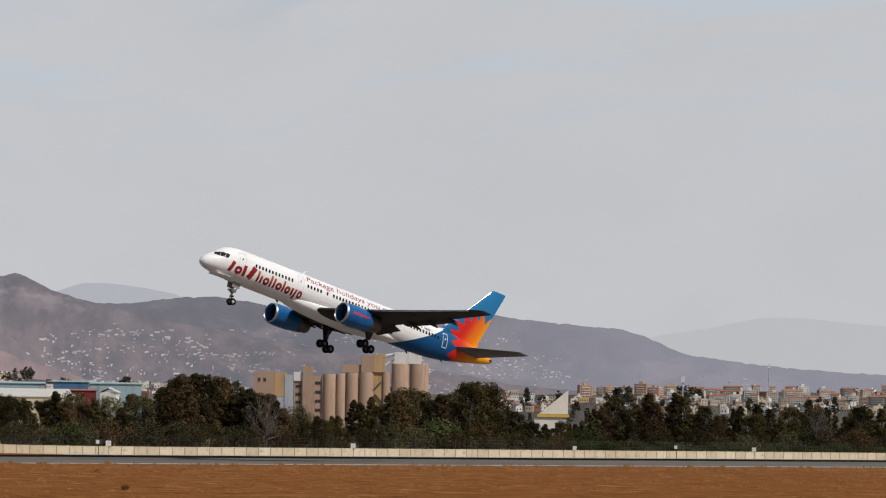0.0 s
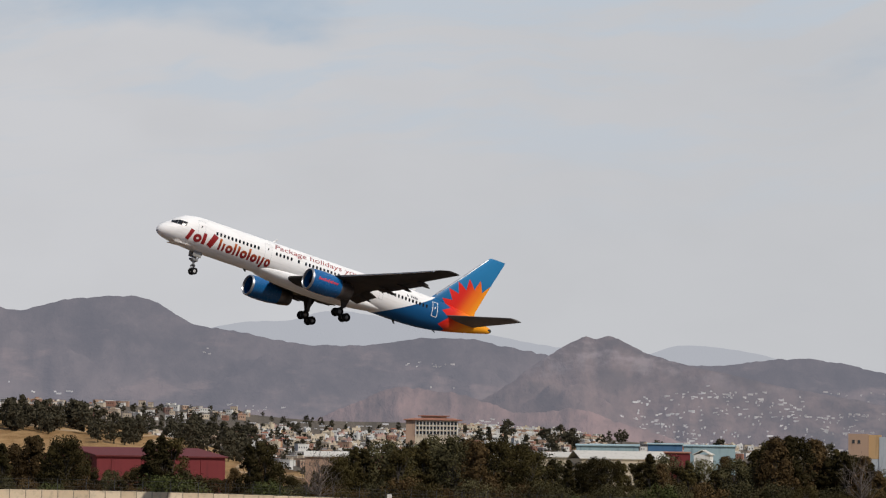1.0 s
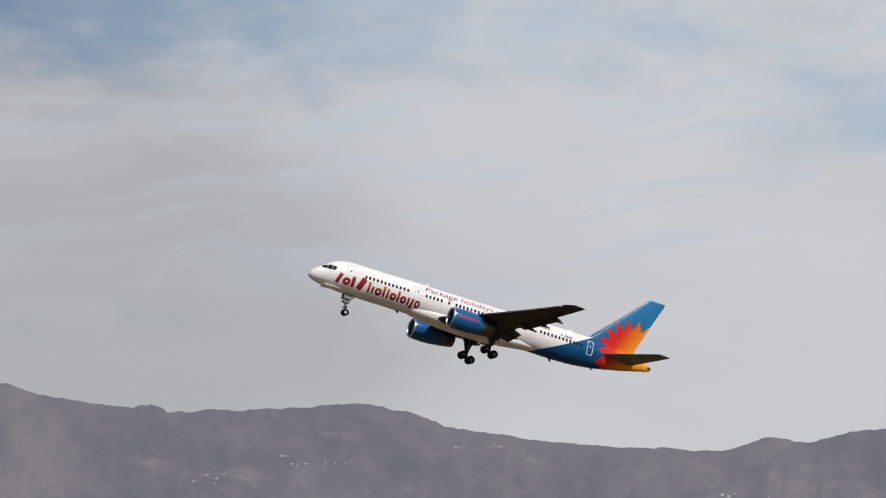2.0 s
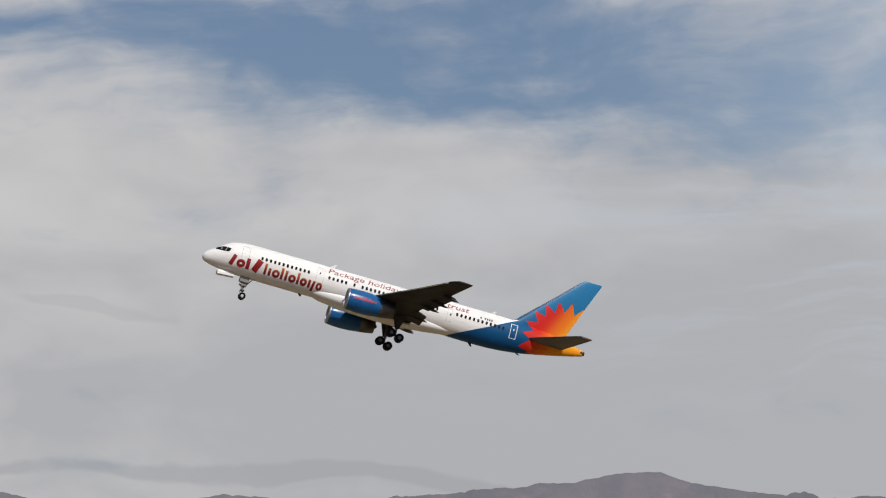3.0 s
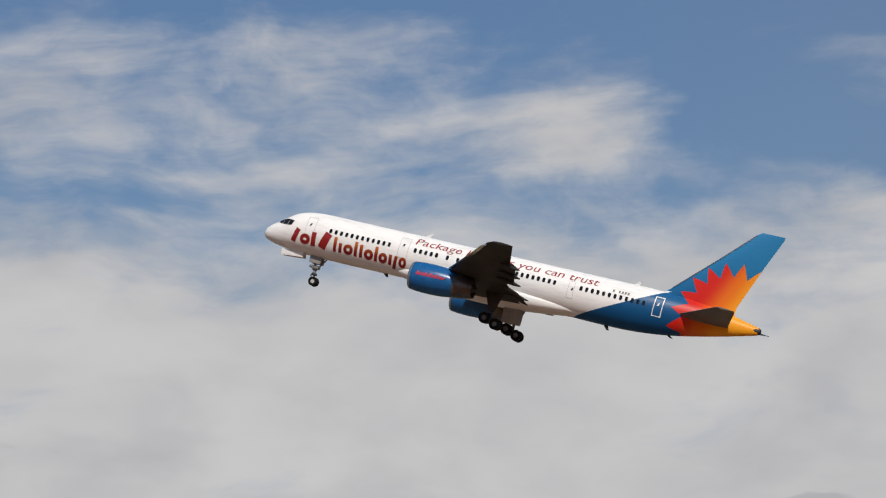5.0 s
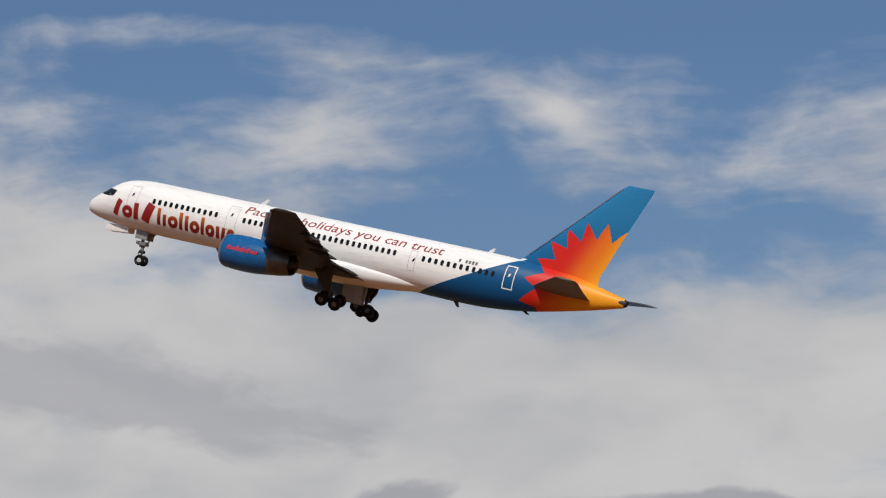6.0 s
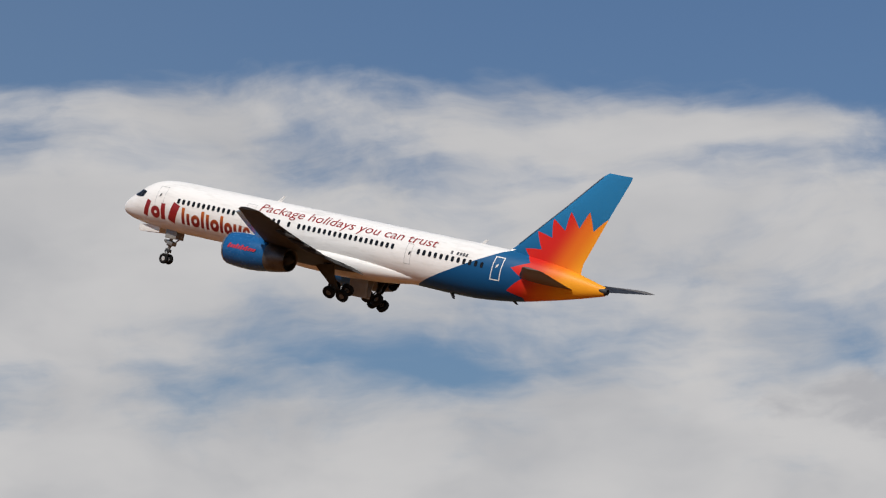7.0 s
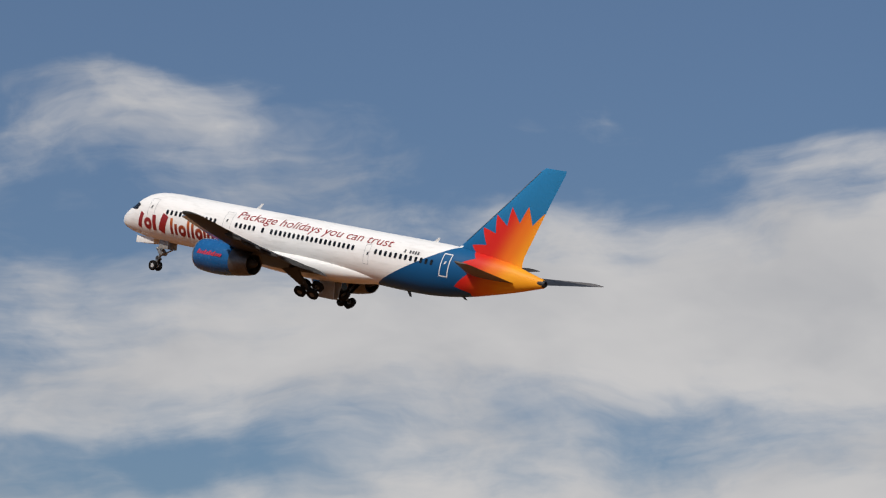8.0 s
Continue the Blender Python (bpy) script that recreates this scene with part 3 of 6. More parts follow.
    # cabin windows: one pane shape, shared
    def pane_mesh():
        bm = bmesh.new()
        pts = []
        for i in range(12):
            q = 6.28318 * i / 12
            pts.append((0.135 * math.copysign(abs(math.cos(q)) ** 0.6, math.cos(q)), 0.215 * math.copysign(abs(math.sin(q)) ** 0.6, math.sin(q))))
        low = [bm.verts.new((x, 0.0, z)) for x, z in pts]
        high = [bm.verts.new((x, 0.022, z)) for x, z in pts]
        bm.faces.new(high)
        for i in range(12):
            bm.faces.new((low[i], low[(i + 1) % 12], high[(i + 1) % 12], high[i]))
        bmesh.ops.recalc_face_normals(bm, faces=bm.faces)
        me = bpy.data.meshes.new("window")
        bm.to_mesh(me)
        bm.free()
        me.materials.append(PANE_DARK)
        return me

    pane = pane_mesh()
    rows = [6.79 + 0.515 * i for i in range(12)] + [14.97 + 0.513 * i for i in range(5)] + [18.05] + [19.05 + 0.511 * i for i in range(19)] + [30.73 + 0.524 * i for i in range(12)]
    for side in (1, -1):
        for a in rows:
            p = flank(a, 0.87, 0.0, side)
            q = flank(a, 0.91, 0.0, side)
            ob = new("window", pane)
            ob.parent = plane
            lean = math.atan2(abs(p.y) - abs(q.y), 0.04)
            ob.matrix_basis = Matrix.Translation(p) @ (Matrix.Rotation(0 if side > 0 else math.pi, 4, "Z")) @ Matrix.Rotation(lean, 4, "X")

    # cockpit panes
    for side in (1, -1):
        for corners in (((1.50, 1.02), (1.28, 0.72), (1.81, 0.64), (2.05, 1.19)), ((2.08, 1.21), (1.84, 0.64), (2.37, 0.62), (2.55, 1.21)), ((2.58, 1.20), (2.40, 0.62), (2.84, 0.68), (3.02, 1.12))):
            bm = bmesh.new()
            patch(bm, corners, 0.015, side)
            part("cockpit_pane", bm, PANE_DARK, plane, "dark glass cockpit windscreen pane")

    # doors: a plate and its seam
    for side in (1, -1):
        for a0, a1, u0, u1, mat in ((4.35, 5.25, -0.05, 1.78, LINE_GREY), (13.40, 14.32, -0.05, 1.82, LINE_GREY), (29.55, 30.12, -0.20, 1.34, LINE_GREY), (37.38, 38.22, -0.05, 1.74, WHITE)):
            w = 0.03 if mat is LINE_GREY else 0.075
            bm = bmesh.new()
            for c in (((a0, u1), (a0, u0), (a0 + w, u0), (a0 + w, u1)), ((a1 - w, u1), (a1 - w, u0), (a1, u0), (a1, u1)), ((a0, u1), (a0, u1 - w), (a1, u1 - w), (a1, u1)), ((a0, u0 + w), (a0, u0), (a1, u0), (a1, u0 + w))):
                patch(bm, c, 0.012, side, n=6)
            door = part("door_seam", bm, mat, plane, "thin outline of a cabin door")
            bm = bmesh.new()
            patch(bm, ((a0 + 0.36, u1 - 0.62), (a0 + 0.30, u1 - 0.86), (a0 + 0.46, u1 - 0.80), (a0 + 0.52, u1 - 0.56)), 0.02, side)
            part("door_handle", bm, PANE_DARK if mat is LINE_GREY else WHITE, door)

    # slogan in red along the roof line
    def writing(text, a0, a1, base, cap, mat, shear=0.16):
        cu = bpy.data.curves.new("lettering", "FONT")
        cu.body, cu.size, cu.shear = text, 1.0, shear
        cu.resolution_u = 3
        tmp = new("lettering", cu)
        me = bpy.data.meshes.new_from_object(tmp.evaluated_get(bpy.context.evaluated_depsgraph_get()))
        bpy.data.objects.remove(tmp)
        bm = bmesh.new()
        bm.from_mesh(me)
        bpy.data.meshes.remove(me)
        for z in (-0.1, 0.05, 0.2, 0.35, 0.5, 0.65):
            bmesh.ops.bisect_plane(bm, geom=bm.verts[:] + bm.edges[:] + bm.faces[:], plane_co=(0, z, 0), plane_no=(0, 1, 0))
        xs = [v.co.x for v in bm.verts]
        x0, x1 = min(xs), max(xs)
        for v in bm.verts:
            a = a0 + (a1 - a0) * (v.co.x - x0) / (x1 - x0)
            # walk up the curve of the hull by arc length
            v.co = skin(a, 1.5708 - (base + v.co.y / 0.73 * cap) / 1.96, 0.018)
        # one part for each letter
        left = set(bm.faces)
        while left:
            todo, isle = [left.pop()], []
            while todo:
                f = todo.pop()
                isle.append(f)
                for e in f.edges:
                    for g in e.link_faces:
                        if g in left:
                            left.discard(g)
                            todo.append(g)
            one = bmesh.new()
            seen = {}
            for f in isle:
                for v in f.verts:
                    if v not in seen:
                        seen[v] = one.verts.new(v.co)
                one.faces.new([seen[v] for v in f.verts])
            part("letter", one, mat, plane, "red slogan letter")
        bm.free()

    writing("Package holidays you can trust", 14.75, 32.1, 1.02, 0.80, RED)

    # the airline's name is drawn as plain bars, rings and discs in its colours
    def ribbon(bm, pts, w, closed=False):
        """A band of constant width along points (a, u) on the hull's side."""
        n = len(pts)
        rows = []
        for i, (a, u) in enumerate(pts):
            p, q = (pts[(i - 1) % n], pts[(i + 1) % n]) if closed else (pts[max(i - 1, 0)], pts[min(i + 1, n - 1)])
            d = Vector((q[0] - p[0], q[1] - p[1])).normalized() * w / 2
            rows.append((bm.verts.new(flank(a - d.y, u + d.x, 0.016)), bm.verts.new(flank(a, u, 0.020)), bm.verts.new(flank(a + d.y, u - d.x, 0.016))))
        for i in range(n if closed else n - 1):
            p, q = rows[i], rows[(i + 1) % n]
            for j in (0, 1):
                bm.faces.new((p[j], p[j + 1], q[j + 1], q[j]))

    def ring_mark(a0, a1, u0, u1, w):
        bm = bmesh.new()
        ca, cu, ra, ru = (a0 + a1) / 2, (u0 + u1) / 2, (a1 - a0 - w) / 2, (u1 - u0 - w) / 2
        ribbon(bm, [(ca + ra * math.cos(6.28318 * i / 24), cu + ru * math.sin(6.28318 * i / 24)) for i in range(24)], w, True)
        return bm

    def bar_mark(p, q, w):
        bm = bmesh.new()
        ribbon(bm, [(p[0] + (q[0] - p[0]) * i / 8, p[1] + (q[1] - p[1]) * i / 8) for i in range(9)], w)
        return bm

    W = 0.30
    def row(mat, items):
        for kind, *v in items:
            yield mat, (ring_mark(*v) if kind == "ring" else bar_mark((v[0], v[2]), (v[1], v[3]), v[4]))

    marks = [*row(RED, (("bar", 3.70, 3.30, 0.50, -0.70, 0.46), ("ring", 3.98, 5.00, -0.76, 0.16, 0.34), ("bar", 5.32, 5.32, 0.46, -0.76, 0.44), ("bar", 6.72, 6.16, 0.62, -0.78, 0.72))),
             *row(ORANGE_FADE, (("bar", 7.46, 7.46, 0.46, -0.80, W), ("bar", 7.98, 7.98, 0.04, -0.80, W), ("ring", 8.30, 9.22, -0.84, 0.06, W), ("bar", 9.48, 9.48, 0.46, -0.82, W), ("bar", 10.00, 10.00, 0.30, -0.82, W), ("ring", 10.30, 11.20, -0.86, 0.04, W),
                                ("bar", 11.45, 11.45, 0.44, -0.84, W), ("ring", 11.72, 12.56, -0.88, 0.02, W), ("bar", 12.84, 12.84, 0.02, -0.86, W), ("bar", 13.40, 13.24, 0.00, -1.12, W), ("ring", 13.66, 14.40, -0.90, 0.00, 0.26)))]
    for mat, bm in marks:
        part("name_mark", bm, mat, plane, "plain coloured shape of the airline's mark")
    # registration as small dark bars
    for i in range(6):
        if i == 1:
            continue
        bm = bmesh.new()
        patch(bm, ((33.53 + 0.27 * i, 1.46), (33.53 + 0.27 * i, 1.22), (33.71 + 0.27 * i, 1.22), (33.71 + 0.27 * i, 1.46)), 0.015)
        part("registration_bar", bm, BLACK, plane, "small dark bar")

    # aerials
    for a, z, s, lean in ((15.2, 2.42, 0.50, 0.45), (35.1, 2.42, 0.36, 0.3), (33.2, -1.62, -0.42, 0.3), (38.9, -1.26, -0.22, 0.4), (12.2, -1.56, -0.3, 0.2)):
        bm = bmesh.new()
        rings = [[(NOSE - a + d * w - k2 * lean, t * w * 0.12, z + k2 * s) for d, t in ((0.22, 0), (0.05, 1), (-0.22, 0), (0.05, -1))] for k2, w in ((0.0, 1.0), (1.0, 0.55))]
        loft(bm, rings)
        part("aerial", bm, WHITE if s > 0 else GEAR_GREY, plane, "small blade aerial", smooth=False)
    return plane


def wheel(parent, centre, r, w, hub=None):
    bm = bmesh.new()
    prof = [(-0.30 * w, 0.55 * r), (-0.5 * w, 0.68 * r), (-0.5 * w, 0.86 * r), (-0.36 * w, 0.97 * r), (0, r), (0.36 * w, 0.97 * r), (0.5 * w, 0.86 * r), (0.5 * w, 0.68 * r), (0.30 * w, 0.55 * r)]
    lathe(bm, prof, centre, axis="y", n=28)
    tyre = part("tyre", bm, RUBBER, parent, "black rubber tyre")
    bm = bmesh.new()
    lathe(bm, [(-0.38 * w, 0.0), (-0.36 * w, 0.2 * r), (-0.28 * w, 0.5 * r), (-0.30 * w, 0.56 * r), (0.30 * w, 0.56 * r), (0.28 * w, 0.5 * r), (0.36 * w, 0.2 * r), (0.38 * w, 0.0)], centre, axis="y", n=20)
    part("hub", bm, hub or HUB, parent, "pale metal wheel hub" if hub else "grey metal wheel hub")
    return tyre


def build_gear(plane):
    """Nose leg, two main legs with four-wheel bogies, and their doors. Returns the parts that move."""
    moving = {}
    # nose leg
    leg = bmesh.new()
    tube(leg, (NOSE - 5.35, 0, -1.4), (NOSE - 5.62, 0, -3.0), 0.13)
    tube(leg, (NOSE - 5.62, 0, -3.0), (NOSE - 5.72, 0, -3.72), 0.085)
    tube(leg, (NOSE - 5.72, -0.34, -3.72), (NOSE - 5.72, 0.34, -3.72), 0.07)
    tube(leg, (NOSE - 6.5, 0.0, -1.5), (NOSE - 5.62, 0, -2.85), 0.06)
    tube(leg, (NOSE - 5.50, 0, -2.9), (NOSE - 5.32, 0, -3.25), 0.05)
    tube(leg, (NOSE - 5.32, 0, -3.25), (NOSE - 5.66, 0, -3.6), 0.05)
    box(leg, (NOSE - 5.55, -0.18, -2.75), (NOSE - 5.35, 0.18, -2.55), 0.02)
    nose_leg = part("nose_leg", leg, LEG_SILVER, plane, "silver-grey steel nose landing gear leg")
    bm = bmesh.new()
    box(bm, (NOSE - 5.95, -0.30, -2.62), (NOSE - 5.25, 0.30, -2.30), 0.05)
    tube(bm, (NOSE - 5.28, -0.24, -2.44), (NOSE - 5.10, -0.24, -2.44), 0.12, n=12)
    tube(bm, (NOSE - 5.28, 0.24, -2.44), (NOSE - 5.10, 0.24, -2.44), 0.12, n=12)
    part("steering_unit", bm, LEG_SILVER, nose_leg, "silver steering unit with two taxi lamps")
    bm = bmesh.new()
    box(bm, (NOSE - 5.85, -0.16, -3.22), (NOSE - 5.40, 0.16, -2.98), 0.04)
    part("collar", bm, SOOT, nose_leg, "dark collar on the leg")
    moving["nose_leg", 0] = nose_leg
    for y in (-0.30, 0.30):
        wheel(nose_leg, (NOSE - 5.75, y, -3.76), 0.42, 0.26, HUB_PALE)
    for y in (-0.48, 0.48):
        bm = bmesh.new()
        box(bm, (NOSE - 6.1, y - 0.02, -2.15), (NOSE - 5.0, y + 0.02, -1.45), 0.01)
        part("nose_door", bm, DOOR_GREY, plane, "small grey nose gear door")
    # forward nose doors: hinged along the hull
    for side in (1, -1):
        bm = bmesh.new()
        box(bm, (-1.05, -0.02, -0.55), (1.05, 0.02, 0.0), 0.01)
        d = part("front_nose_door", bm, WHITE, plane, "long white nose gear door")
        moving["nose_door", side] = d
    # main legs
    for side in (1, -1):
        bm = bmesh.new()
        tube(bm, (0, 0, 0), (-0.05, 0.0, -1.75), 0.20)
        tube(bm, (-0.05, 0.0, -1.75), (-0.05, 0.0, -2.55), 0.13)
        tube(bm, (0.15, -side * 0.45, -0.55), (0.0, 0, -1.7), 0.08)
        tube(bm, (-0.75, 0.0, -0.05), (-0.1, 0.0, -1.4), 0.07)
        box(bm, (-0.30, -0.12, -2.68), (0.22, 0.12, -2.42), 0.04)
        tube(bm, (0.20, 0, -1.7), (0.42, 0, -2.05), 0.06)
        tube(bm, (0.42, 0, -2.05), (0.12, 0, -2.42), 0.06)
        leg = part("main_leg", bm, GEAR_GREY, plane, "grey steel main landing gear leg")
        tilt = radians(20)
        bm = bmesh.new()
        for s in (1, -1):
            tube(bm, (-0.05 + s * 0.57 * math.cos(tilt), -0.45, -2.55 + s * 0.57 * math.sin(tilt)), (-0.05 + s * 0.57 * math.cos(tilt), 0.45, -2.55 + s * 0.57 * math.sin(tilt)), 0.08)
        tube(bm, (-0.05 - 0.6 * math.cos(tilt), 0, -2.55 - 0.6 * math.sin(tilt)), (-0.05 + 0.6 * math.cos(tilt), 0, -2.55 + 0.6 * math.sin(tilt)), 0.12)
        part("bogie_beam", bm, GEAR_GREY, leg)
        for s in (1, -1):
            for y in (-0.43, 0.43):
                wheel(leg, (-0.05 + s * 0.57 * math.cos(tilt), y, -2.55 + s * 0.57 * math.sin(tilt)), 0.51, 0.36)
        # plate fixed to the leg
        bm = bmesh.new()
        loft(bm, [[(x, side * 0.24, z) for x, z in ((-0.85, 0.0), (0.85, 0.0), (0.62, -0.7), (0.24, -1.75), (-0.26, -1.75), (-0.60, -0.7))], [(x, side * 0.29, z) for x, z in ((-0.85, 0.0), (0.85, 0.0), (0.62, -0.7), (0.24, -1.75), (-0.26, -1.75), (-0.60, -0.7))]])
        part("leg_door", bm, WING_GREY, leg, "grey plate on the main leg")
        moving["leg", side] = leg
        # large body door beside the keel
        bm = bmesh.new()
        box(bm, (-0.85, -0.03, -1.75), (0.85, 0.03, 0.0), 0.02)
        d = part("main_gear_door", bm, DOOR_GREY, plane, "large grey main gear door under the belly")
        moving["door", side] = d
    return moving


airliner = build_airliner()
gear = build_gear(airliner)


# ---- ground and hills ----
def at(az, d, z=0.0):
    return Vector((d * math.sin(radians(az)), d * math.cos(radians(az)), z))


def build_ground():
    bm = bmesh.new()
    n = 96
    rings = [20, 60, 120, 200, 280, 340, 400, 470, 560, 700, 900, 1200, 1700, 2400, 3400, 4900]
    centre = bm.verts.new((0, 0, 0))
    prev = None
    for r in rings:
        ring = [bm.verts.new((r * math.sin(6.28318 * i / n), r * math.cos(6.28318 * i / n), 0)) for i in range(n)]
        for i in range(n):
            if prev is None:
                bm.faces.new((centre, ring[(i + 1) % n], ring[i]))
            else:
                bm.faces.new((prev[i], prev[(i + 1) % n], ring[(i + 1) % n], ring[i]))
        prev = ring
    bmesh.ops.recalc_face_normals(bm, faces=bm.faces)
    return tagged(mesh_object("ground", bm, grass_material()), "dry orange-brown airfield grass reaching to the hills", "ground", kind="structure")


ground = build_ground()
GROUNDS = {}


def ridge(name, label, skyline, foot, crest, mat, rough, seed, nu=360, nv=24, bulge=1.1, gullies=0.22, category="hills"):
    """A range of hills that rises from its foot to its crest; the skyline is given as (azimuth, height angle)."""
    bm = bmesh.new()
    az0, az1 = skyline[0][0], skyline[-1][0]
    rows = []
    for i in range(nu + 1):
        az = az0 + (az1 - az0) * i / nu
        top = knot(skyline, az)
        top += rough * (noise.fractal(Vector((az * 1.3, seed, 0)), 1.0, 2.0, 6) * 0.028 + noise.noise(Vector((az * 9.0, seed, 3))) * 0.012 + noise.noise(Vector((az * 31.0, seed, 5))) * 0.006)
        zc = crest * math.tan(radians(max(top, 0.02))) + EYE
        row = []
        for j in range(nv + 1):
            s = j / nv
            spur = noise.fractal(Vector((az * 0.5, seed + 9, s * 1.2)), 1.0, 2.0, 4)
            gully = 1.3 * noise.fractal(Vector((az * 0.7 + 1.6 * s, s * 2.6, seed)), 1.0, 2.1, 5)
            d = foot + (crest - foot) * (s + 0.10 * spur * (1 - s) * s * 4)
            z = zc * s ** bulge * (1 + gullies * gully * (1 - s) * s * 4)
            row.append(bm.verts.new(at(az, d, z - 3.0 * (1 - s))))
        row.append(bm.verts.new(at(az, crest + 0.02 * crest, zc * 0.7)))
        row.append(bm.verts.new(at(az, crest + 0.05 * crest, -5)))
        rows.append(row)
    for a, b in zip(rows, rows[1:]):
        for j in range(len(a) - 1):
            bm.faces.new((a[j], b[j], b[j + 1], a[j + 1]))
    bmesh.ops.recalc_face_normals(bm, faces=bm.faces)
    GROUNDS[name] = BVHTree.FromBMesh(bm)
    return tagged(mesh_object(name, bm, mat, crease=0), label, category, kind="structure")


def on_slope(name, az, el):
    """Where the line from the bank at this azimuth and height angle meets a slope."""
    way = at(az, math.cos(radians(el)), math.sin(radians(el)))
    place, normal, _, _ = GROUNDS[name].ray_cast(Vector((0, 0, EYE)), way)
    return place


def height_at(name, x, y):
    place, _, _, _ = GROUNDS[name].ray_cast(Vector((x, y, 900)), Vector((0, 0, -1)))
    return place.z if place else 0.0


# colour of the painted haze glow; each range sets its own share
HAZE_GLOW = (0.350, 0.352, 0.420)
HILL_NEAR = hill_material("near hill scrub", (0.022, 0.018, 0.016), (0.185, 0.122, 0.100), 0.38, HAZE_GLOW, fields=0.30, craggy=0.8)
HILL_BROWN = hill_material("bare brown slope", (0.060, 0.043, 0.035), (0.30, 0.180, 0.150), 0.36, HAZE_GLOW, craggy=0.3)
HILL_MID = hill_material("mid hill scrub", (0.012, 0.011, 0.011), (0.125, 0.094, 0.084), 0.43, HAZE_GLOW, fields=0.36, east=0.30)
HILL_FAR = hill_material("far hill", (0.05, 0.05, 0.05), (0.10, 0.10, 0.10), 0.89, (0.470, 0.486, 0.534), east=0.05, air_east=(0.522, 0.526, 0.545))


def field_material():
    """Mown straw with trodden pale paths and dark heath."""
    m, k, bsdf = material("dry yellow field")
    x, y, z = k.split(k.add("ShaderNodeTexCoord").outputs["Object"])
    flat = k.combine(k.math("MULTIPLY", k.math("ARCTAN2", x, y), 900.0), k.math("MULTIPLY", z, 5.0), 0.0)
    a = k.noise(flat, 0.03, 5, 0.6)
    b = k.noise(flat, 0.25, 5, 0.7)
    straw = k.mix(k.ramp01(k.math("ADD", k.math("MULTIPLY", a, 0.5), k.math("MULTIPLY", b, 0.5)), 0.36, 0.66), (0.21, 0.120, 0.054), (0.375, 0.240, 0.120))
    c = k.noise(k.vmath("ADD", flat, (300.0, 90.0, 0.0)), 0.022, 4, 0.6)
    straw = k.mix(k.math("MULTIPLY", k.ramp01(c, 0.54, 0.64), 0.8), straw, (0.085, 0.058, 0.038))
    path = k.math("ABSOLUTE", k.math("SUBTRACT", k.noise(k.vmath("ADD", flat, (50.0, 700.0, 0.0)), 0.018, 2, 0.5), 0.5))
    k.put(bsdf.inputs["Base Color"], k.mix(k.math("MULTIPLY", k.ramp01(path, 0.008, 0.003), 0.35), straw, (0.52, 0.42, 0.30)))
    bsdf.inputs["Roughness"].default_value = 1.0
    bsdf.inputs["Specular IOR Level"].default_value = 0.0
    bump(k, bsdf, b, 0.8, 1.0)
    return m


DRY_FIELD = field_material()
# a tenth of the town soil is painted haze glow
TOWN_SOIL = hill_material("town slope soil with painted haze", (0.045, 0.040, 0.026), (0.15, 0.115, 0.078), 0.10, HAZE_GLOW)

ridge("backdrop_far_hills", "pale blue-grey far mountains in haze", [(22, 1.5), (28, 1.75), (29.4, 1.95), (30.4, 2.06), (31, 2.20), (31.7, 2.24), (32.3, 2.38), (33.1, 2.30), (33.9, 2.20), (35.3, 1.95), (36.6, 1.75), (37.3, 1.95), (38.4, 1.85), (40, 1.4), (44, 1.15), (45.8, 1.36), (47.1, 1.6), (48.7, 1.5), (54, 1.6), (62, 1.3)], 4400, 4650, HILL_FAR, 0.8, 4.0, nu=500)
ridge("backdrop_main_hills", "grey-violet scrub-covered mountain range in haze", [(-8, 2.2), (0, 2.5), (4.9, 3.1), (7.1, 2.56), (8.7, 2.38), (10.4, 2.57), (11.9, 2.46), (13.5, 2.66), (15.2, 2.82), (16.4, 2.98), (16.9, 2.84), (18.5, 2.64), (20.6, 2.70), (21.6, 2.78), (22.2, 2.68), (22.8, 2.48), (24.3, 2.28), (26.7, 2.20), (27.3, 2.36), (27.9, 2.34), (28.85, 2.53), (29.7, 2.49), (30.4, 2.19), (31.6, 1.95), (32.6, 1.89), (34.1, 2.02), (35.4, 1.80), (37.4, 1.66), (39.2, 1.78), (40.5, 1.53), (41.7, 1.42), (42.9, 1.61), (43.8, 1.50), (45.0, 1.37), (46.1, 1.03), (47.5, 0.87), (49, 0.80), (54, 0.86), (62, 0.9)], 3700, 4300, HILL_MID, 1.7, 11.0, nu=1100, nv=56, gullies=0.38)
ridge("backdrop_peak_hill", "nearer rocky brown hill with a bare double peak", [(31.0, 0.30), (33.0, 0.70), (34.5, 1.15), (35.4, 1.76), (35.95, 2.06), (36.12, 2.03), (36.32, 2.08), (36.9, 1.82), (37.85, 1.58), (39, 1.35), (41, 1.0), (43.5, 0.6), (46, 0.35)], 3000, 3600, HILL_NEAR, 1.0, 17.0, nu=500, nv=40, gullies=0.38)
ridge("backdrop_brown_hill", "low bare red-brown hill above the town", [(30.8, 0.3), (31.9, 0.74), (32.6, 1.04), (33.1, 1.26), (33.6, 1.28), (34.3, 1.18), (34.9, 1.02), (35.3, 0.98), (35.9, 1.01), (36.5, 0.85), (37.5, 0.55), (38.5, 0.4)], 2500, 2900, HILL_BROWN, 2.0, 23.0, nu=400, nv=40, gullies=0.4)
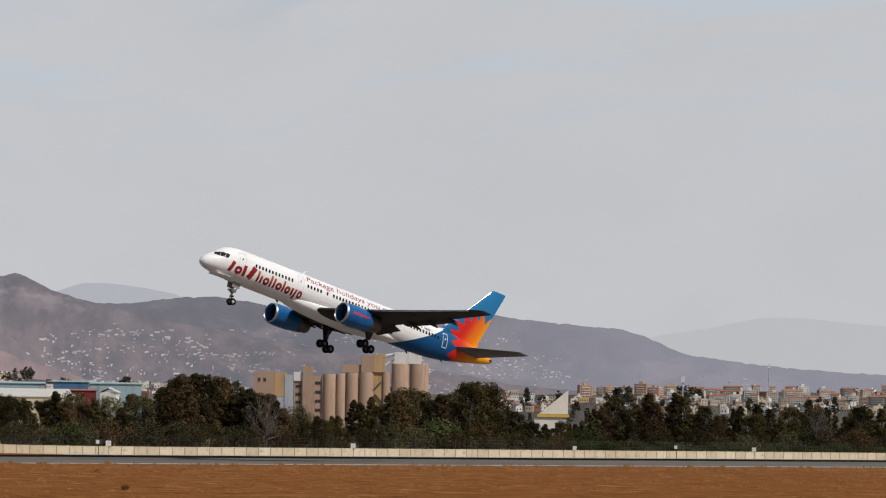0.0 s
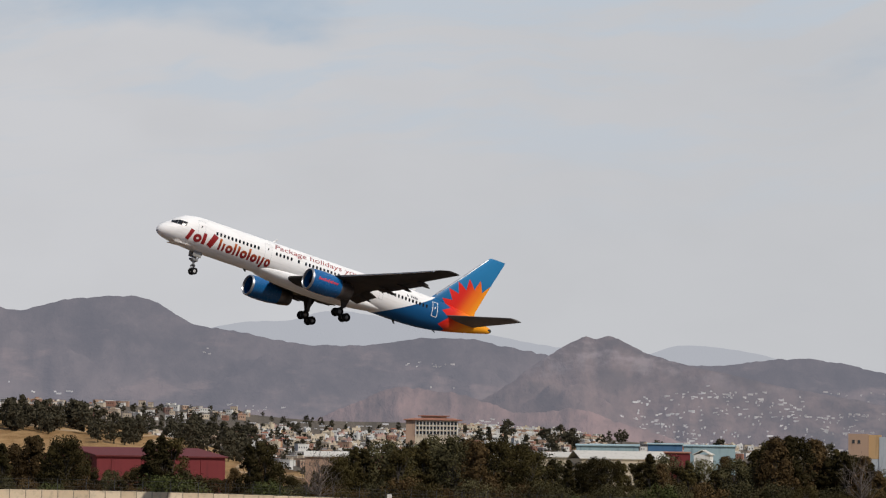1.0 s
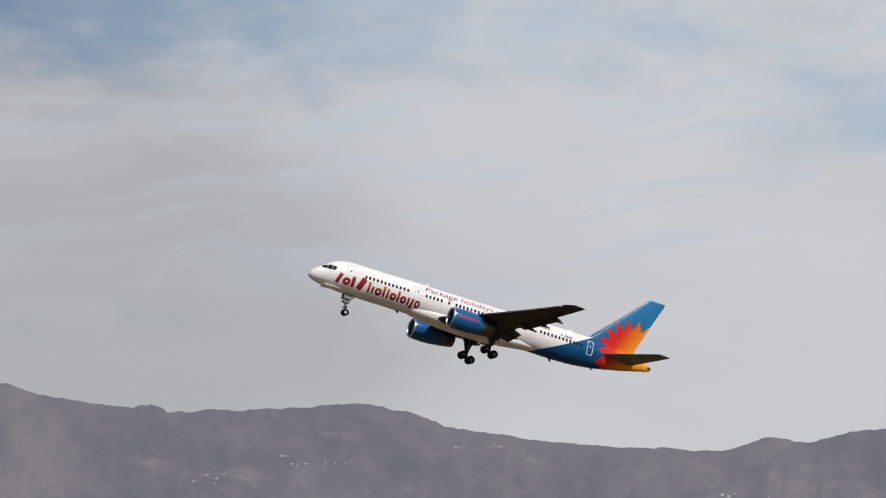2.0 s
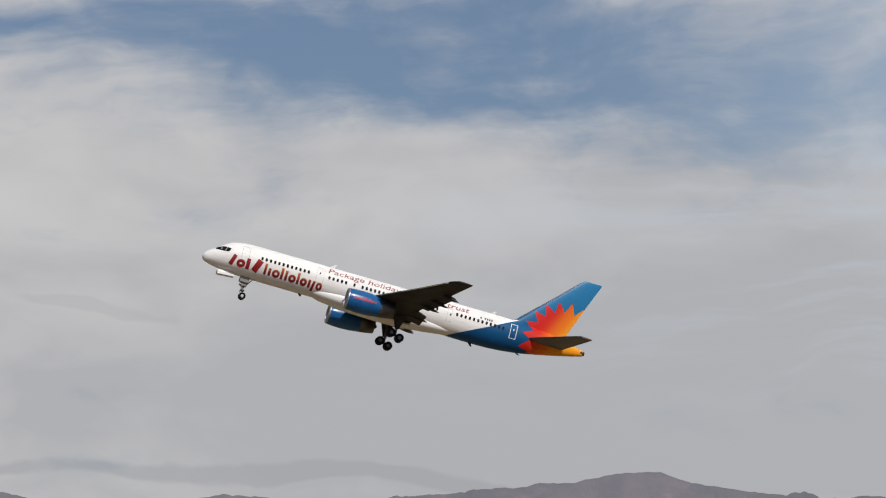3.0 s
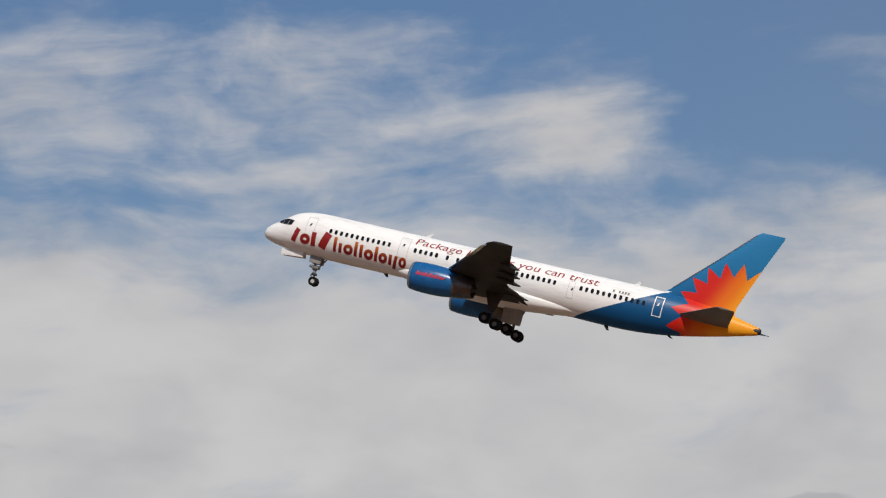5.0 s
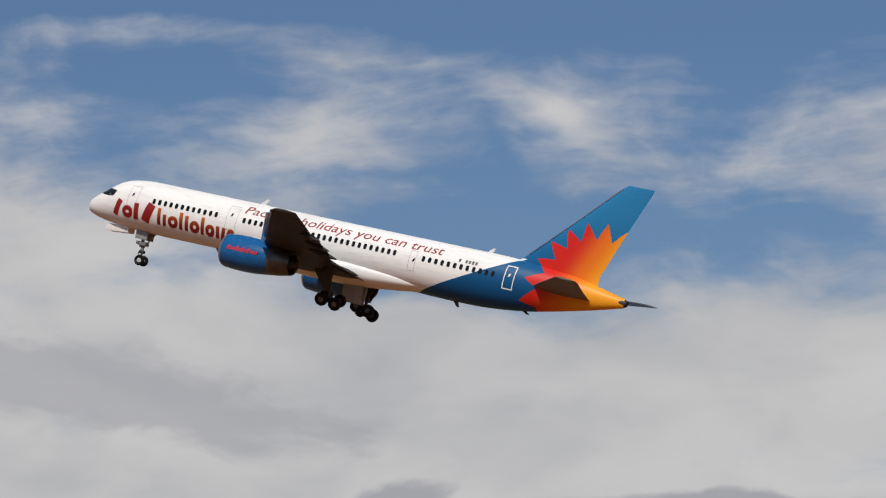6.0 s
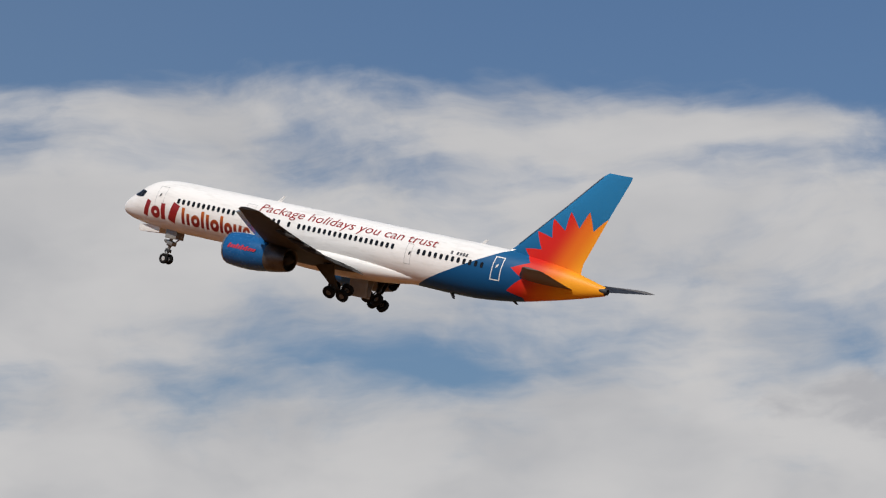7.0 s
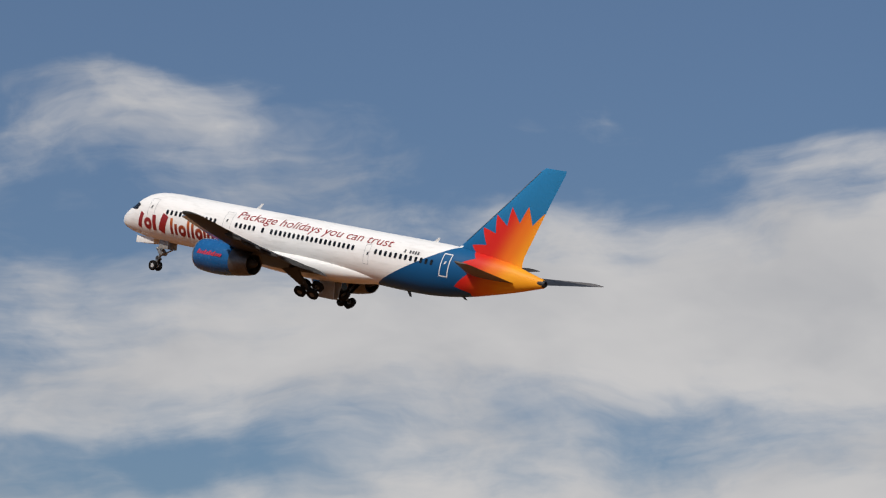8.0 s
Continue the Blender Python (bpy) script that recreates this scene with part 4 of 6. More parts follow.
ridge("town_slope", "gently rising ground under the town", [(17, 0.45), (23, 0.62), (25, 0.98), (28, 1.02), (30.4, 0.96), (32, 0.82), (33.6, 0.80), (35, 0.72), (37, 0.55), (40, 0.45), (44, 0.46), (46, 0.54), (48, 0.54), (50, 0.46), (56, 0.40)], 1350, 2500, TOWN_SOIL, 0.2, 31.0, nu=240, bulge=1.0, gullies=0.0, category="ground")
ridge("field_mound", "dry yellow field rising behind the trees", [(14, 1.0), (18, 1.10), (20.5, 1.04), (22, 0.99), (24, 0.97), (26, 0.90), (28, 0.78), (29.2, 0.66), (30.4, 0.48), (31.2, 0.24), (32.0, 0.06)], 800, 1040, DRY_FIELD, 0.25, 37.0, nu=160, bulge=0.8, gullies=0.12, category="field")


# ---- airfield: runway, black strip, wall and fence ----
ASPHALT = plain("worn asphalt", (0.125, 0.108, 0.092), (0.175, 0.152, 0.130), 0.9, 0.06, gloss=0.0)
STRIP_BLACK = plain("black strip surface", (0.008, 0.0075, 0.0075), (0.016, 0.0155, 0.015), 0.85, 0.08, gloss=0.0)
PALE_GRAVEL = plain("pale gravel", (0.30, 0.27, 0.23), (0.44, 0.40, 0.35), 0.95, 0.25, gloss=0.0)
VERGE = plain("stony verge", (0.060, 0.036, 0.022), (0.27, 0.175, 0.11), 0.95, 0.12, gloss=0.0)
LINE_PAINT = plain("runway paint", (0.36, 0.32, 0.27), (0.52, 0.47, 0.41), 0.7, 0.4, gloss=0.0)
POST_GREY = plain("weathered concrete post", (0.20, 0.17, 0.13), (0.28, 0.24, 0.18), 0.9, 1.0)
STEEL = plain("dark galvanised steel", (0.03, 0.03, 0.03), (0.06, 0.06, 0.06), 0.6, 2.0)


def strip(name, label, y0, y1, z, mat, x0=-900, x1=1500, category="runway"):
    bm = bmesh.new()
    n = 60
    rows = []
    for i in range(n + 1):
        x = x0 + (x1 - x0) * i / n
        rows.append([bm.verts.new((x, y0, z)), bm.verts.new((x, y1, z)), bm.verts.new((x, y1, z - 0.3)), bm.verts.new((x, y0, z - 0.3))])
    for a, b in zip(rows, rows[1:]):
        bm.faces.new((a[0], b[0], b[1], a[1]))
        bm.faces.new((a[3], a[0], b[0], b[3])[::-1])
        bm.faces.new((a[1], b[1], b[2], a[2]))
    bmesh.ops.recalc_face_normals(bm, faces=bm.faces)
    return tagged(mesh_object(name, bm, mat, smooth=False), label, category, kind="structure")


strip("runway", "grey worn asphalt runway", 336, 397, 0.05, ASPHALT)
# plain black band beyond the runway's far edge
strip("black_strip", "black strip along the far edge of the runway", 397, 424, 0.045, STRIP_BLACK)
strip("verge", "stony grey-brown verge along the runway", 312, 336, 0.035, VERGE, category="verge")
strip("wall_foot", "pale gravel at the foot of the wall", 424, 431.8, 0.035, PALE_GRAVEL, category="verge")
strip("edge_line", "pale painted runway edge line", 338, 342, 0.054, LINE_PAINT, category="marking")

WALL_Y = 432.0


def bank_rise(x):
    """The wall climbs a low bank towards the west."""
    s = min(1.0, max(0.0, (335.0 - x) / 105.0))
    return 1.55 * s * s * (3 - 2 * s)


def build_bank():
    bm = bmesh.new()
    rows = []
    for i in range(56):
        x = 110 + 4.2 * i
        h = bank_rise(x)
        rows.append([bm.verts.new((x, y, z)) for y, z in ((415, -0.05), (424, 0.45 * h), (430.5, h - 0.01), (437, h - 0.01), (446, 0.4 * h), (462, -0.05))])
    for a, b in zip(rows, rows[1:]):
        for j in range(5):
            bm.faces.new((a[j], b[j], b[j + 1], a[j + 1]))
    bmesh.ops.recalc_face_normals(bm, faces=bm.faces)
    return tagged(mesh_object("bank", bm, ground.data.materials[0]), "low grassy bank under the perimeter wall", "bank", kind="structure")


build_bank()


def build_wall():
    wall = tagged(new("wall_perimeter"), "low cream concrete panel wall along the airfield edge", "wall", kind="structure")
    bm = bmesh.new()
    box(bm, (-1.06, -0.06, 0.0), (1.06, 0.06, 1.12), 0.02)
    box(bm, (-1.06, -0.08, 1.02), (1.06, 0.08, 1.16), 0.015)
    panel = bpy.data.meshes.new("panel")
    bm.to_mesh(panel)
    bm.free()
    panel.materials.append(CONCRETE_PIECE)
    bm = bmesh.new()
    box(bm, (-0.055, -0.09, 0.0), (0.055, 0.09, 1.18), 0.01)
    post = bpy.data.meshes.new("post")
    bm.to_mesh(post)
    bm.free()
    post.materials.append(POST_GREY)
    rng = random.Random(5)
    for i in range(255):
        x = 120 + 2.2 * i
        ob = new("panel", panel)
        ob.parent = wall
        ob.matrix_basis = pose(x + 1.1, WALL_Y, bank_rise(x + 1.1) - 0.02, rng.uniform(-0.6, 0.6), 0, rng.uniform(-0.3, 0.3))
        ob = new("post", post)
        ob.parent = wall
        ob.location = (x, WALL_Y, bank_rise(x))
    return wall


def piece_concrete():
    m, k, bsdf = material("cream concrete panel")
    where = k.add("ShaderNodeTexCoord").outputs["Object"]
    chance = k.add("ShaderNodeObjectInfo").outputs["Random"]
    f = k.noise(k.vmath("ADD", where, k.combine(k.math("MULTIPLY", chance, 40.0), 0.0, 0.0)), 1.2, 5, 0.65)
    pale = k.mix(chance, (0.52, 0.41, 0.27), (0.66, 0.545, 0.385))
    k.put(bsdf.inputs["Base Color"], k.mix(k.ramp01(f, 0.45, 0.8), pale, (0.34, 0.28, 0.20)))
    bsdf.inputs["Roughness"].default_value = 0.9
    bump(k, bsdf, f, 0.4, 0.01)
    return m


CONCRETE_PIECE = piece_concrete()


def build_fence():
    fence = tagged(new("wire_fence"), "dark wire mesh fence on steel posts behind the wall", "fence")
    for i in range(140):
        bm = bmesh.new()
        x = 120 + 4.0 * i
        tube(bm, (x, 0, 0), (x, 0, 2.5), 0.05, n=6)
        tube(bm, (x, 0, 2.5), (x, -0.35, 2.85), 0.04, n=6)
        ob = part("post", bm, STEEL, fence)
        ob.location = (0, WALL_Y + 3.0, bank_rise(x))
    bm = bmesh.new()
    for z in (1.25, 1.6, 2.0, 2.45):
        for i in range(140):
            h = z + bank_rise(122 + 4.0 * i)
            box(bm, (120 + 4.0 * i, -0.012, h), (124 + 4.0 * i, 0.012, h + 0.02))
    for i in range(467):
        x = 120 + 1.2 * i
        box(bm, (x, -0.008, 1.1 + bank_rise(x)), (x + 0.016, 0.008, 2.46 + bank_rise(x)))
    ob = part("wire_mesh", bm, STEEL, fence, "dark wire mesh", smooth=False)
    tagged(ob, kind="stuff")
    ob.location = (0, WALL_Y + 3.0, 0)
    return fence


# ---- trees ----
def leaf_quads(gen, centres, radii, per, length, width, squash, jitter):
    """Leaves round each clump, lying roughly along its surface: arrays of vertices and quads."""
    c = np.repeat(np.asarray(centres, float), per, axis=0)
    r = np.repeat(np.asarray(radii, float), per)[:, None]
    n = len(c)
    size = np.repeat(np.broadcast_to(np.asarray(length, float), (len(radii),)), per)[:, None]
    p = gen.normal(size=(n, 3))
    p /= np.linalg.norm(p, axis=1)[:, None]
    face = p + gen.normal(size=(n, 3)) * jitter
    o = c + p * gen.random((n, 1)) ** 0.35 * r * np.array((1.15, 1.15, squash))
    u = np.cross(face, gen.normal(size=(n, 3)))
    u /= np.linalg.norm(u, axis=1)[:, None] + 1e-9
    v = np.cross(face, u)
    v /= np.linalg.norm(v, axis=1)[:, None] + 1e-9
    u *= size * gen.uniform(0.6, 1.3, (n, 1))
    v *= size * width * gen.uniform(0.6, 1.3, (n, 1))
    verts = np.stack((o - u, o + v, o + u, o - v), axis=1).reshape(-1, 3)
    return verts, np.arange(4 * n).reshape(-1, 4)


def leaf_material(name, low, high):
    m, k, bsdf = material(name)
    chance = k.add("ShaderNodeObjectInfo").outputs["Random"]
    where = k.add("ShaderNodeTexCoord").outputs["Object"]
    island = k.add("ShaderNodeNewGeometry").outputs["Random Per Island"]
    f = k.math("ADD", k.math("MULTIPLY", k.noise(where, 0.45, 4, 0.6), 0.5), k.math("ADD", k.math("MULTIPLY", chance, 0.42), k.math("MULTIPLY", island, 0.07)))
    k.put(bsdf.inputs["Base Color"], k.mix(k.ramp01(f, 0.25, 0.85), low, high))
    bsdf.inputs["Roughness"].default_value = 0.75
    bsdf.inputs["Specular IOR Level"].default_value = 0.03
    return m


LEAF_DARK = leaf_material("dark olive leaves", (0.024, 0.019, 0.008), (0.080, 0.062, 0.023))
LEAF_BROWN = leaf_material("brownish leaves", (0.042, 0.027, 0.012), (0.104, 0.066, 0.029))
LEAF_GREY = leaf_material("grey-green leaves", (0.048, 0.042, 0.020), (0.128, 0.111, 0.055))
LEAF_GREEN = leaf_material("rank green leaves", (0.032, 0.036, 0.012), (0.080, 0.086, 0.030))
# paler leaf colour with the haze over the far trees painted in
LEAF_FAR_HAZED = leaf_material("far leaves paled for haze", (0.050, 0.043, 0.027), (0.120, 0.104, 0.068))
BARK = plain("bark", (0.030, 0.023, 0.017), (0.065, 0.052, 0.040), 0.9, 1.5)
TWIG = plain("bare grey twigs", (0.085, 0.064, 0.052), (0.145, 0.115, 0.095), 0.9, 1.0)


def tree_parts(seed, height, width, style, leaf):
    """A tapered trunk with limbs, and a crown of small leaves gathered in clumps."""
    rng = random.Random(seed)
    wood = bmesh.new()
    lean = rng.uniform(-0.05, 0.05) * height
    fork = height * (0.30 if style != "bush" else 0.12)
    tube(wood, (0, 0, -0.2), (lean * 0.4, 0, fork), height * 0.022 + 0.05, height * 0.016 + 0.03, n=8)
    tube(wood, (lean * 0.4, 0, fork), (lean, 0, height * 0.82), height * 0.016 + 0.03, 0.03, n=7)
    clumps = []
    count = {"round": 72, "tall": 64, "cone": 70, "bush": 44, "bare": 40}[style]
    for i in range(count):
        s = rng.random()
        q = rng.uniform(0, 6.28318)
        z = height * (0.22 + 0.72 * s) if style != "bush" else height * (0.10 + 0.78 * s)
        if style == "tall":
            r = width * 0.5 * (0.35 + 0.75 * math.sin(math.pi * min(1, s * 0.85 + 0.12)))
        elif style == "cone":
            r = width * 0.5 * min(1.0, 0.45 + 2.2 * s) * (1.06 - s) ** 0.8
        else:
            r = width * 0.5 * math.sqrt(max(0.05, 1 - (1.75 * s - 0.75) ** 2 * 0.95))
        r *= rng.uniform(0.35, 1.02)
        c = Vector((lean * z / height + r * math.cos(q), r * math.sin(q), z))
        clumps.append((c, width * rng.uniform(0.10, 0.19) * (1.0 - 0.45 * s if style == "cone" else 1.0)))
        if i % 3 == 0 or style == "bare":
            root = Vector((lean * 0.6, 0, max(fork, z * 0.62)))
            tube(wood, root, c, 0.05 + height * 0.004, 0.02, n=5)
    if style == "bare":
        for i in range(120):
            c, r = clumps[i % len(clumps)]
            tube(wood, c * 0.85 + Vector((0, 0, 0.15 * c.z)) , c + Vector((rng.uniform(-1, 1), rng.uniform(-1, 1), rng.uniform(0, 1.6))) * r * 2, 0.03, 0.012, n=4)
        return wood, None
    gen = np.random.default_rng(seed)
    verts, faces = leaf_quads(gen, [tuple(c) for c, r in clumps], [r for c, r in clumps], 82 if style != "bush" else 64, 0.088 + 0.0086 * height, 0.62, 0.95, 0.30)
    me = bpy.data.meshes.new("crown")
    me.from_pydata(verts.tolist(), [], faces.tolist())
    me.materials.append(leaf)
    return wood, me


def build_tree(name, label, category, seed, height, width, style, leaf, group):
    wood, leaves = tree_parts(seed, height, width, style, leaf)
    ob = tagged(new(name), label, category, group)
    part("trunk", wood, TWIG if style == "bare" else BARK, ob)
    if leaves:
        crown = new("crown", leaves)
        crown.parent = ob
    return ob


def plant_all():
    kinds = []
    for i, (h, w, style, leaf) in enumerate(((11.5, 8.0, "round", LEAF_DARK), (12.5, 5.2, "cone", LEAF_DARK), (10.0, 7.0, "cone", LEAF_BROWN), (9.0, 7.5, "round", LEAF_GREY), (13.0, 6.0, "tall", LEAF_DARK), (10.0, 5.6, "cone", LEAF_DARK))):
        kinds.append((build_tree("tree", "dark olive-green broadleaf tree behind the airfield fence", "tree", 100 + i, h, w, style, leaf, "trees along the airfield"), h))
    bushes = []
    for i, (h, w, leaf) in enumerate(((4.2, 6.0, LEAF_GREY), (3.6, 5.5, LEAF_BROWN), (5.0, 6.5, LEAF_DARK), (2.4, 5.0, LEAF_GREEN))):
        bushes.append((build_tree("bush", "dense brownish-green bush at the foot of the trees", "bush", 200 + i, h, w, "bush", leaf, "bushes along the airfield"), h))
    bare = build_tree("bare_tree", "leafless grey-twigged tree among green trees", "tree", 300, 7.5, 6.0, "bare", None, "bare trees")
    rng = random.Random(77)
    used = set()

    def plant(stock, i, x, y, z, height):
        ob, h = stock[i]
        f = height / h
        m = Matrix.Translation((x, y, z)) @ Matrix.Rotation(rng.uniform(0, 6.28), 4, "Z")
        if (id(stock), i) not in used:
            used.add((id(stock), i))
            t = ob
            t.scale = (f, f, f)
            t.matrix_basis = m @ Matrix.Diagonal((f, f, f, 1))
        else:
            t = copy_thing(ob, m)
            t.scale = (f, f, f)
        return t

    # the belt behind the wall: crown heights rise and fall along it
    belt = [(19, 0.6), (21.7, 0.62), (22.3, 0.70), (23.0, 0.56), (23.9, 0.78), (24.4, 0.52), (25.5, 0.88), (26.1, 0.6), (26.7, 0.72), (27.3, 0.52), (28.4, 0.55), (29.0, 0.45), (29.2, 0.03), (29.5, 0.03), (29.7, 0.60), (30.15, 0.66), (30.35, 0.05), (30.85, 0.05), (31.1, 0.55), (31.55, 0.60), (31.75, 0.12), (32.15, 0.15), (32.4, 0.45), (33.2, 0.55), (34.9, 0.66), (35.7, 0.32), (36.5, 0.32), (36.9, 0.43), (37.4, 0.34), (37.8, 0.33), (38.8, 0.72), (39.6, 0.50), (40.2, 0.34), (40.8, 0.22), (41.3, 0.42), (42.5, 0.58), (43.0, 0.68), (43.5, 0.45), (43.75, 0.17), (44.3, 0.16), (44.55, 0.34), (44.8, 0.46), (45.3, 0.46), (45.8, 0.60), (46.1, 0.60), (46.35, 0.26), (46.65, 0.34), (47.35, 0.38), (47.45, 0.54), (47.85, 0.54), (48.0, 0.38), (49.0, 0.42), (52, 0.4)]
    for i in range(250):
        az = 19.0 + 32.5 * (i + rng.uniform(-0.4, 0.4)) / 250
        y = rng.uniform(446, 486)
        d = y / math.cos(radians(az))
        top = min(knot(belt, max(19.01, min(51.9, az + q))) + abs(q) * 0.4 for q in (-0.3, -0.15, 0.0, 0.15, 0.3)) + rng.uniform(-0.15, 0.04)
        h = max(3.0, EYE + d * math.tan(radians(top)))
        plant(kinds, rng.choices(range(6), (0, 5, 2, 0, 3, 5) if az < 27 else (2, 5, 3, 1, 4, 5) if az > 43.5 or az < 33 else (2, 4, 4, 2, 4, 4))[0], d * math.sin(radians(az)), y, 0.0, h)
    for i in range(160):
        az = 19.0 + 32.5 * (i + rng.uniform(-0.5, 0.5)) / 160
        y = rng.uniform(437.5, 446)
        d = y / math.cos(radians(az))
        plant(bushes, rng.choices(range(4), (3, 4, 3, 2))[0], d * math.sin(radians(az)), y, 0.0, rng.uniform(2.2, 5.2))
    for i in range(90):
        az = rng.uniform(44.2, 51.0)
        y = rng.uniform(436.5, 440)
        plant(bushes, 3, y * math.tan(radians(az)), y, 0.0, rng.uniform(1.6, 2.6))
    first = True
    for az, h in ((39.9, 8.6), (47.75, 8.2), (32.2, 7.4)):
        m = Matrix.Translation(at(az, 440 / math.cos(radians(az)))) @ Matrix.Rotation(az, 4, "Z")
        if first:
            bare.matrix_basis, first = m, False
        else:
            copy_thing(bare, m)
    for az, top in ((29.78, 0.55), (29.95, 0.62), (30.12, 0.60), (31.2, 0.50), (31.4, 0.56), (36.9, 0.42), (38.6, 0.66), (38.85, 0.74), (43.7, 0.10), (43.88, 0.06), (44.05, 0.08), (44.22, 0.07), (44.4, 0.12)):
        d = 452 / math.cos(radians(az))
        plant(kinds, rng.choice((1, 4, 5)), d * math.sin(radians(az)), 452, 0.0, EYE + d * math.tan(radians(top)))
    # tree rows farther off, on the mound and in the town
    woods = []
    for n, az0, az1, el0, el1, slope, h0, h1 in ((22, 27.6, 29.2, 0.60, 0.72, "field_mound", 4.5, 7.5), (16, 43.0, 44.8, 0.02, 0.30, "town_slope", 3, 6), (16, 29.0, 29.7, 0.42, 0.58, "field_mound", 4, 6.5), (14, 26.6, 28.0, 0.60, 0.66, "field_mound", 2.5, 4.5), (40, 29.4, 31.4, 0.40, 0.58, "town_slope", 6, 11), (210, 30.6, 36.4, 0.12, 0.66, "town_slope", 3.0, 6.5), (16, 33.6, 36.5, 0.45, 0.6, "town_slope", 6, 11), (9, 35.0, 35.9, 0.40, 0.5, "town_slope", 8, 12), (6, 21.9, 22.8, 0.93, 0.97, "field_mound", 3, 5), (14, 36.5, 50.0, 0.2, 0.33, "town_slope", 8, 13), (40, 42.8, 50.0, 0.22, 0.42, "town_slope", 3.5, 7)):
        for i in range(n):
            az = rng.uniform(az0, az1)
            p = on_slope(slope, az, rng.uniform(el0, el1))
            if p is None:
                continue
            woods.append((p.x, p.y, p.z - 0.3, rng.uniform(h0, h1)))
    for i in range(44):
        az = rng.choice((27.9, 28.3, 28.6, 28.9, 30.4, 30.9, 31.1)) + rng.gauss(0, 0.14)
        d = rng.uniform(985, 1035)
        x, y = d * math.sin(radians(az)), d * math.cos(radians(az))
        woods.append((x, y, height_at("field_mound", x, y) - 0.3, rng.uniform(3.5, 7.5)))
    for i in range(150):
        az = rng.uniform(24.6, 32.6)
        p = on_slope("town_slope", az, rng.uniform(0.62, 1.0))
        if p is not None:
            woods.append((p.x, p.y, p.z - 0.3, rng.uniform(3, 6.5)))
    for i in range(34):
        az = rng.uniform(30.4, 36.4)
        d = rng.uniform(960, 1250)
        woods.append((d * math.sin(radians(az)), d * math.cos(radians(az)), 0.0, rng.uniform(4.5, 8.5)))
    far_trees(woods)


def far_trees(woods):
    """Trees among the houses and on the field, far off: each a stem and a crown of small leaf clumps."""
    gen = np.random.default_rng(9)
    stems, sticks, centres, radii, lengths = [], [], [], [], []
    for x, y, z, h in woods:
        base = np.array((x, y, z))
        wide = h * gen.uniform(0.30, 0.52)
        tall = gen.random() < 0.3
        n, w = len(stems), 0.035 * h
        stems += [base + np.array(v) for v in ((-w, 0, 0), (w, 0, 0), (0, w, 0), (0, 0, h * 0.8))]
        sticks += [(n, n + 1, n + 3), (n + 1, n + 2, n + 3), (n + 2, n, n + 3)]
        for c in range(26):
            f = gen.random()
            r = wide * (math.sqrt(max(0.06, 1 - (1.7 * f - 0.7) ** 2)) if not tall else (1.05 - f) ** 0.7 * 0.75) * gen.uniform(0.3, 1.0)
            q = gen.uniform(0, 6.283)
            centres.append(base + np.array((r * math.cos(q), r * math.sin(q), h * (0.20 + 0.76 * f))))
            radii.append(wide * gen.uniform(0.18, 0.36))
            lengths.append(0.058 * h)
    verts, quads = leaf_quads(gen, centres, radii, 18, lengths, 0.7, 0.9, 0.3)
    faces = [tuple(q) for q in quads.tolist()] + [tuple(i + len(verts) for i in t) for t in sticks]
    verts = verts.tolist() + [tuple(v) for v in stems]
    me = bpy.data.meshes.new("far_trees")
    me.from_pydata(verts, [], faces)
    me.materials.append(LEAF_FAR_HAZED)
    return tagged(new("far_trees", me), "dark olive trees scattered among the houses and on the dry field", "trees", kind="stuff")


# ---- buildings ----
def wall_paint(name, low, high):
    m, k, bsdf = material(name)
    chance = k.add("ShaderNodeObjectInfo").outputs["Random"]
    where = k.add("ShaderNodeTexCoord").outputs["Object"]
    f = k.noise(where, 0.25, 5, 0.6)
    streak = k.noise(k.vmath("MULTIPLY", where, (1.0, 1.0, 0.12)), 0.9, 4, 0.6)
    tone = k.mix(k.math("MULTIPLY", k.math("ADD", k.math("MULTIPLY", chance, 0.7), f), 0.6), low, high)
    k.put(bsdf.inputs["Base Color"], k.mix(k.math("MULTIPLY", k.ramp01(streak, 0.5, 0.75), 0.55), tone, tuple(c * 0.55 for c in low)))
    bsdf.inputs["Roughness"].default_value = 0.85
    return m


TAN = wall_paint("tan concrete", (0.33, 0.210, 0.145), (0.43, 0.290, 0.20))
# ochre houses, and tan silo walls with the sunlight painted in
OCHRE_AND_SUNLIT_TAN = wall_paint("ochre plaster and sunlit tan", (0.42, 0.26, 0.12), (0.50, 0.33, 0.17))
GREY_WALL = wall_paint("pale grey cladding", (0.34, 0.36, 0.38), (0.46, 0.48, 0.50))
WHITE_WALL = wall_paint("white plaster", (0.62, 0.59, 0.54), (0.76, 0.73, 0.68))
SAIL_WHITE = plain("warm white sheet", (0.70, 0.63, 0.53), (0.80, 0.73, 0.62), 0.7, 0.3)
CREAM_WALL = wall_paint("cream plaster", (0.52, 0.42, 0.30), (0.64, 0.54, 0.40))
ORANGE_WALL = wall_paint("orange brick", (0.46, 0.22, 0.12), (0.55, 0.30, 0.17))
PINK_WALL = wall_paint("pink plaster", (0.46, 0.28, 0.23), (0.56, 0.37, 0.31))
RED_STEEL = wall_paint("dark red cladding", (0.12, 0.012, 0.014), (0.17, 0.020, 0.022))
RED_ROOF = wall_paint("red sheet roof", (0.095, 0.011, 0.012), (0.13, 0.018, 0.018))
BLUE_STEEL = wall_paint("blue cladding", (0.045, 0.11, 0.22), (0.06, 0.15, 0.27))
TEAL_STEEL = wall_paint("pale teal cladding", (0.24, 0.33, 0.35), (0.32, 0.42, 0.44))
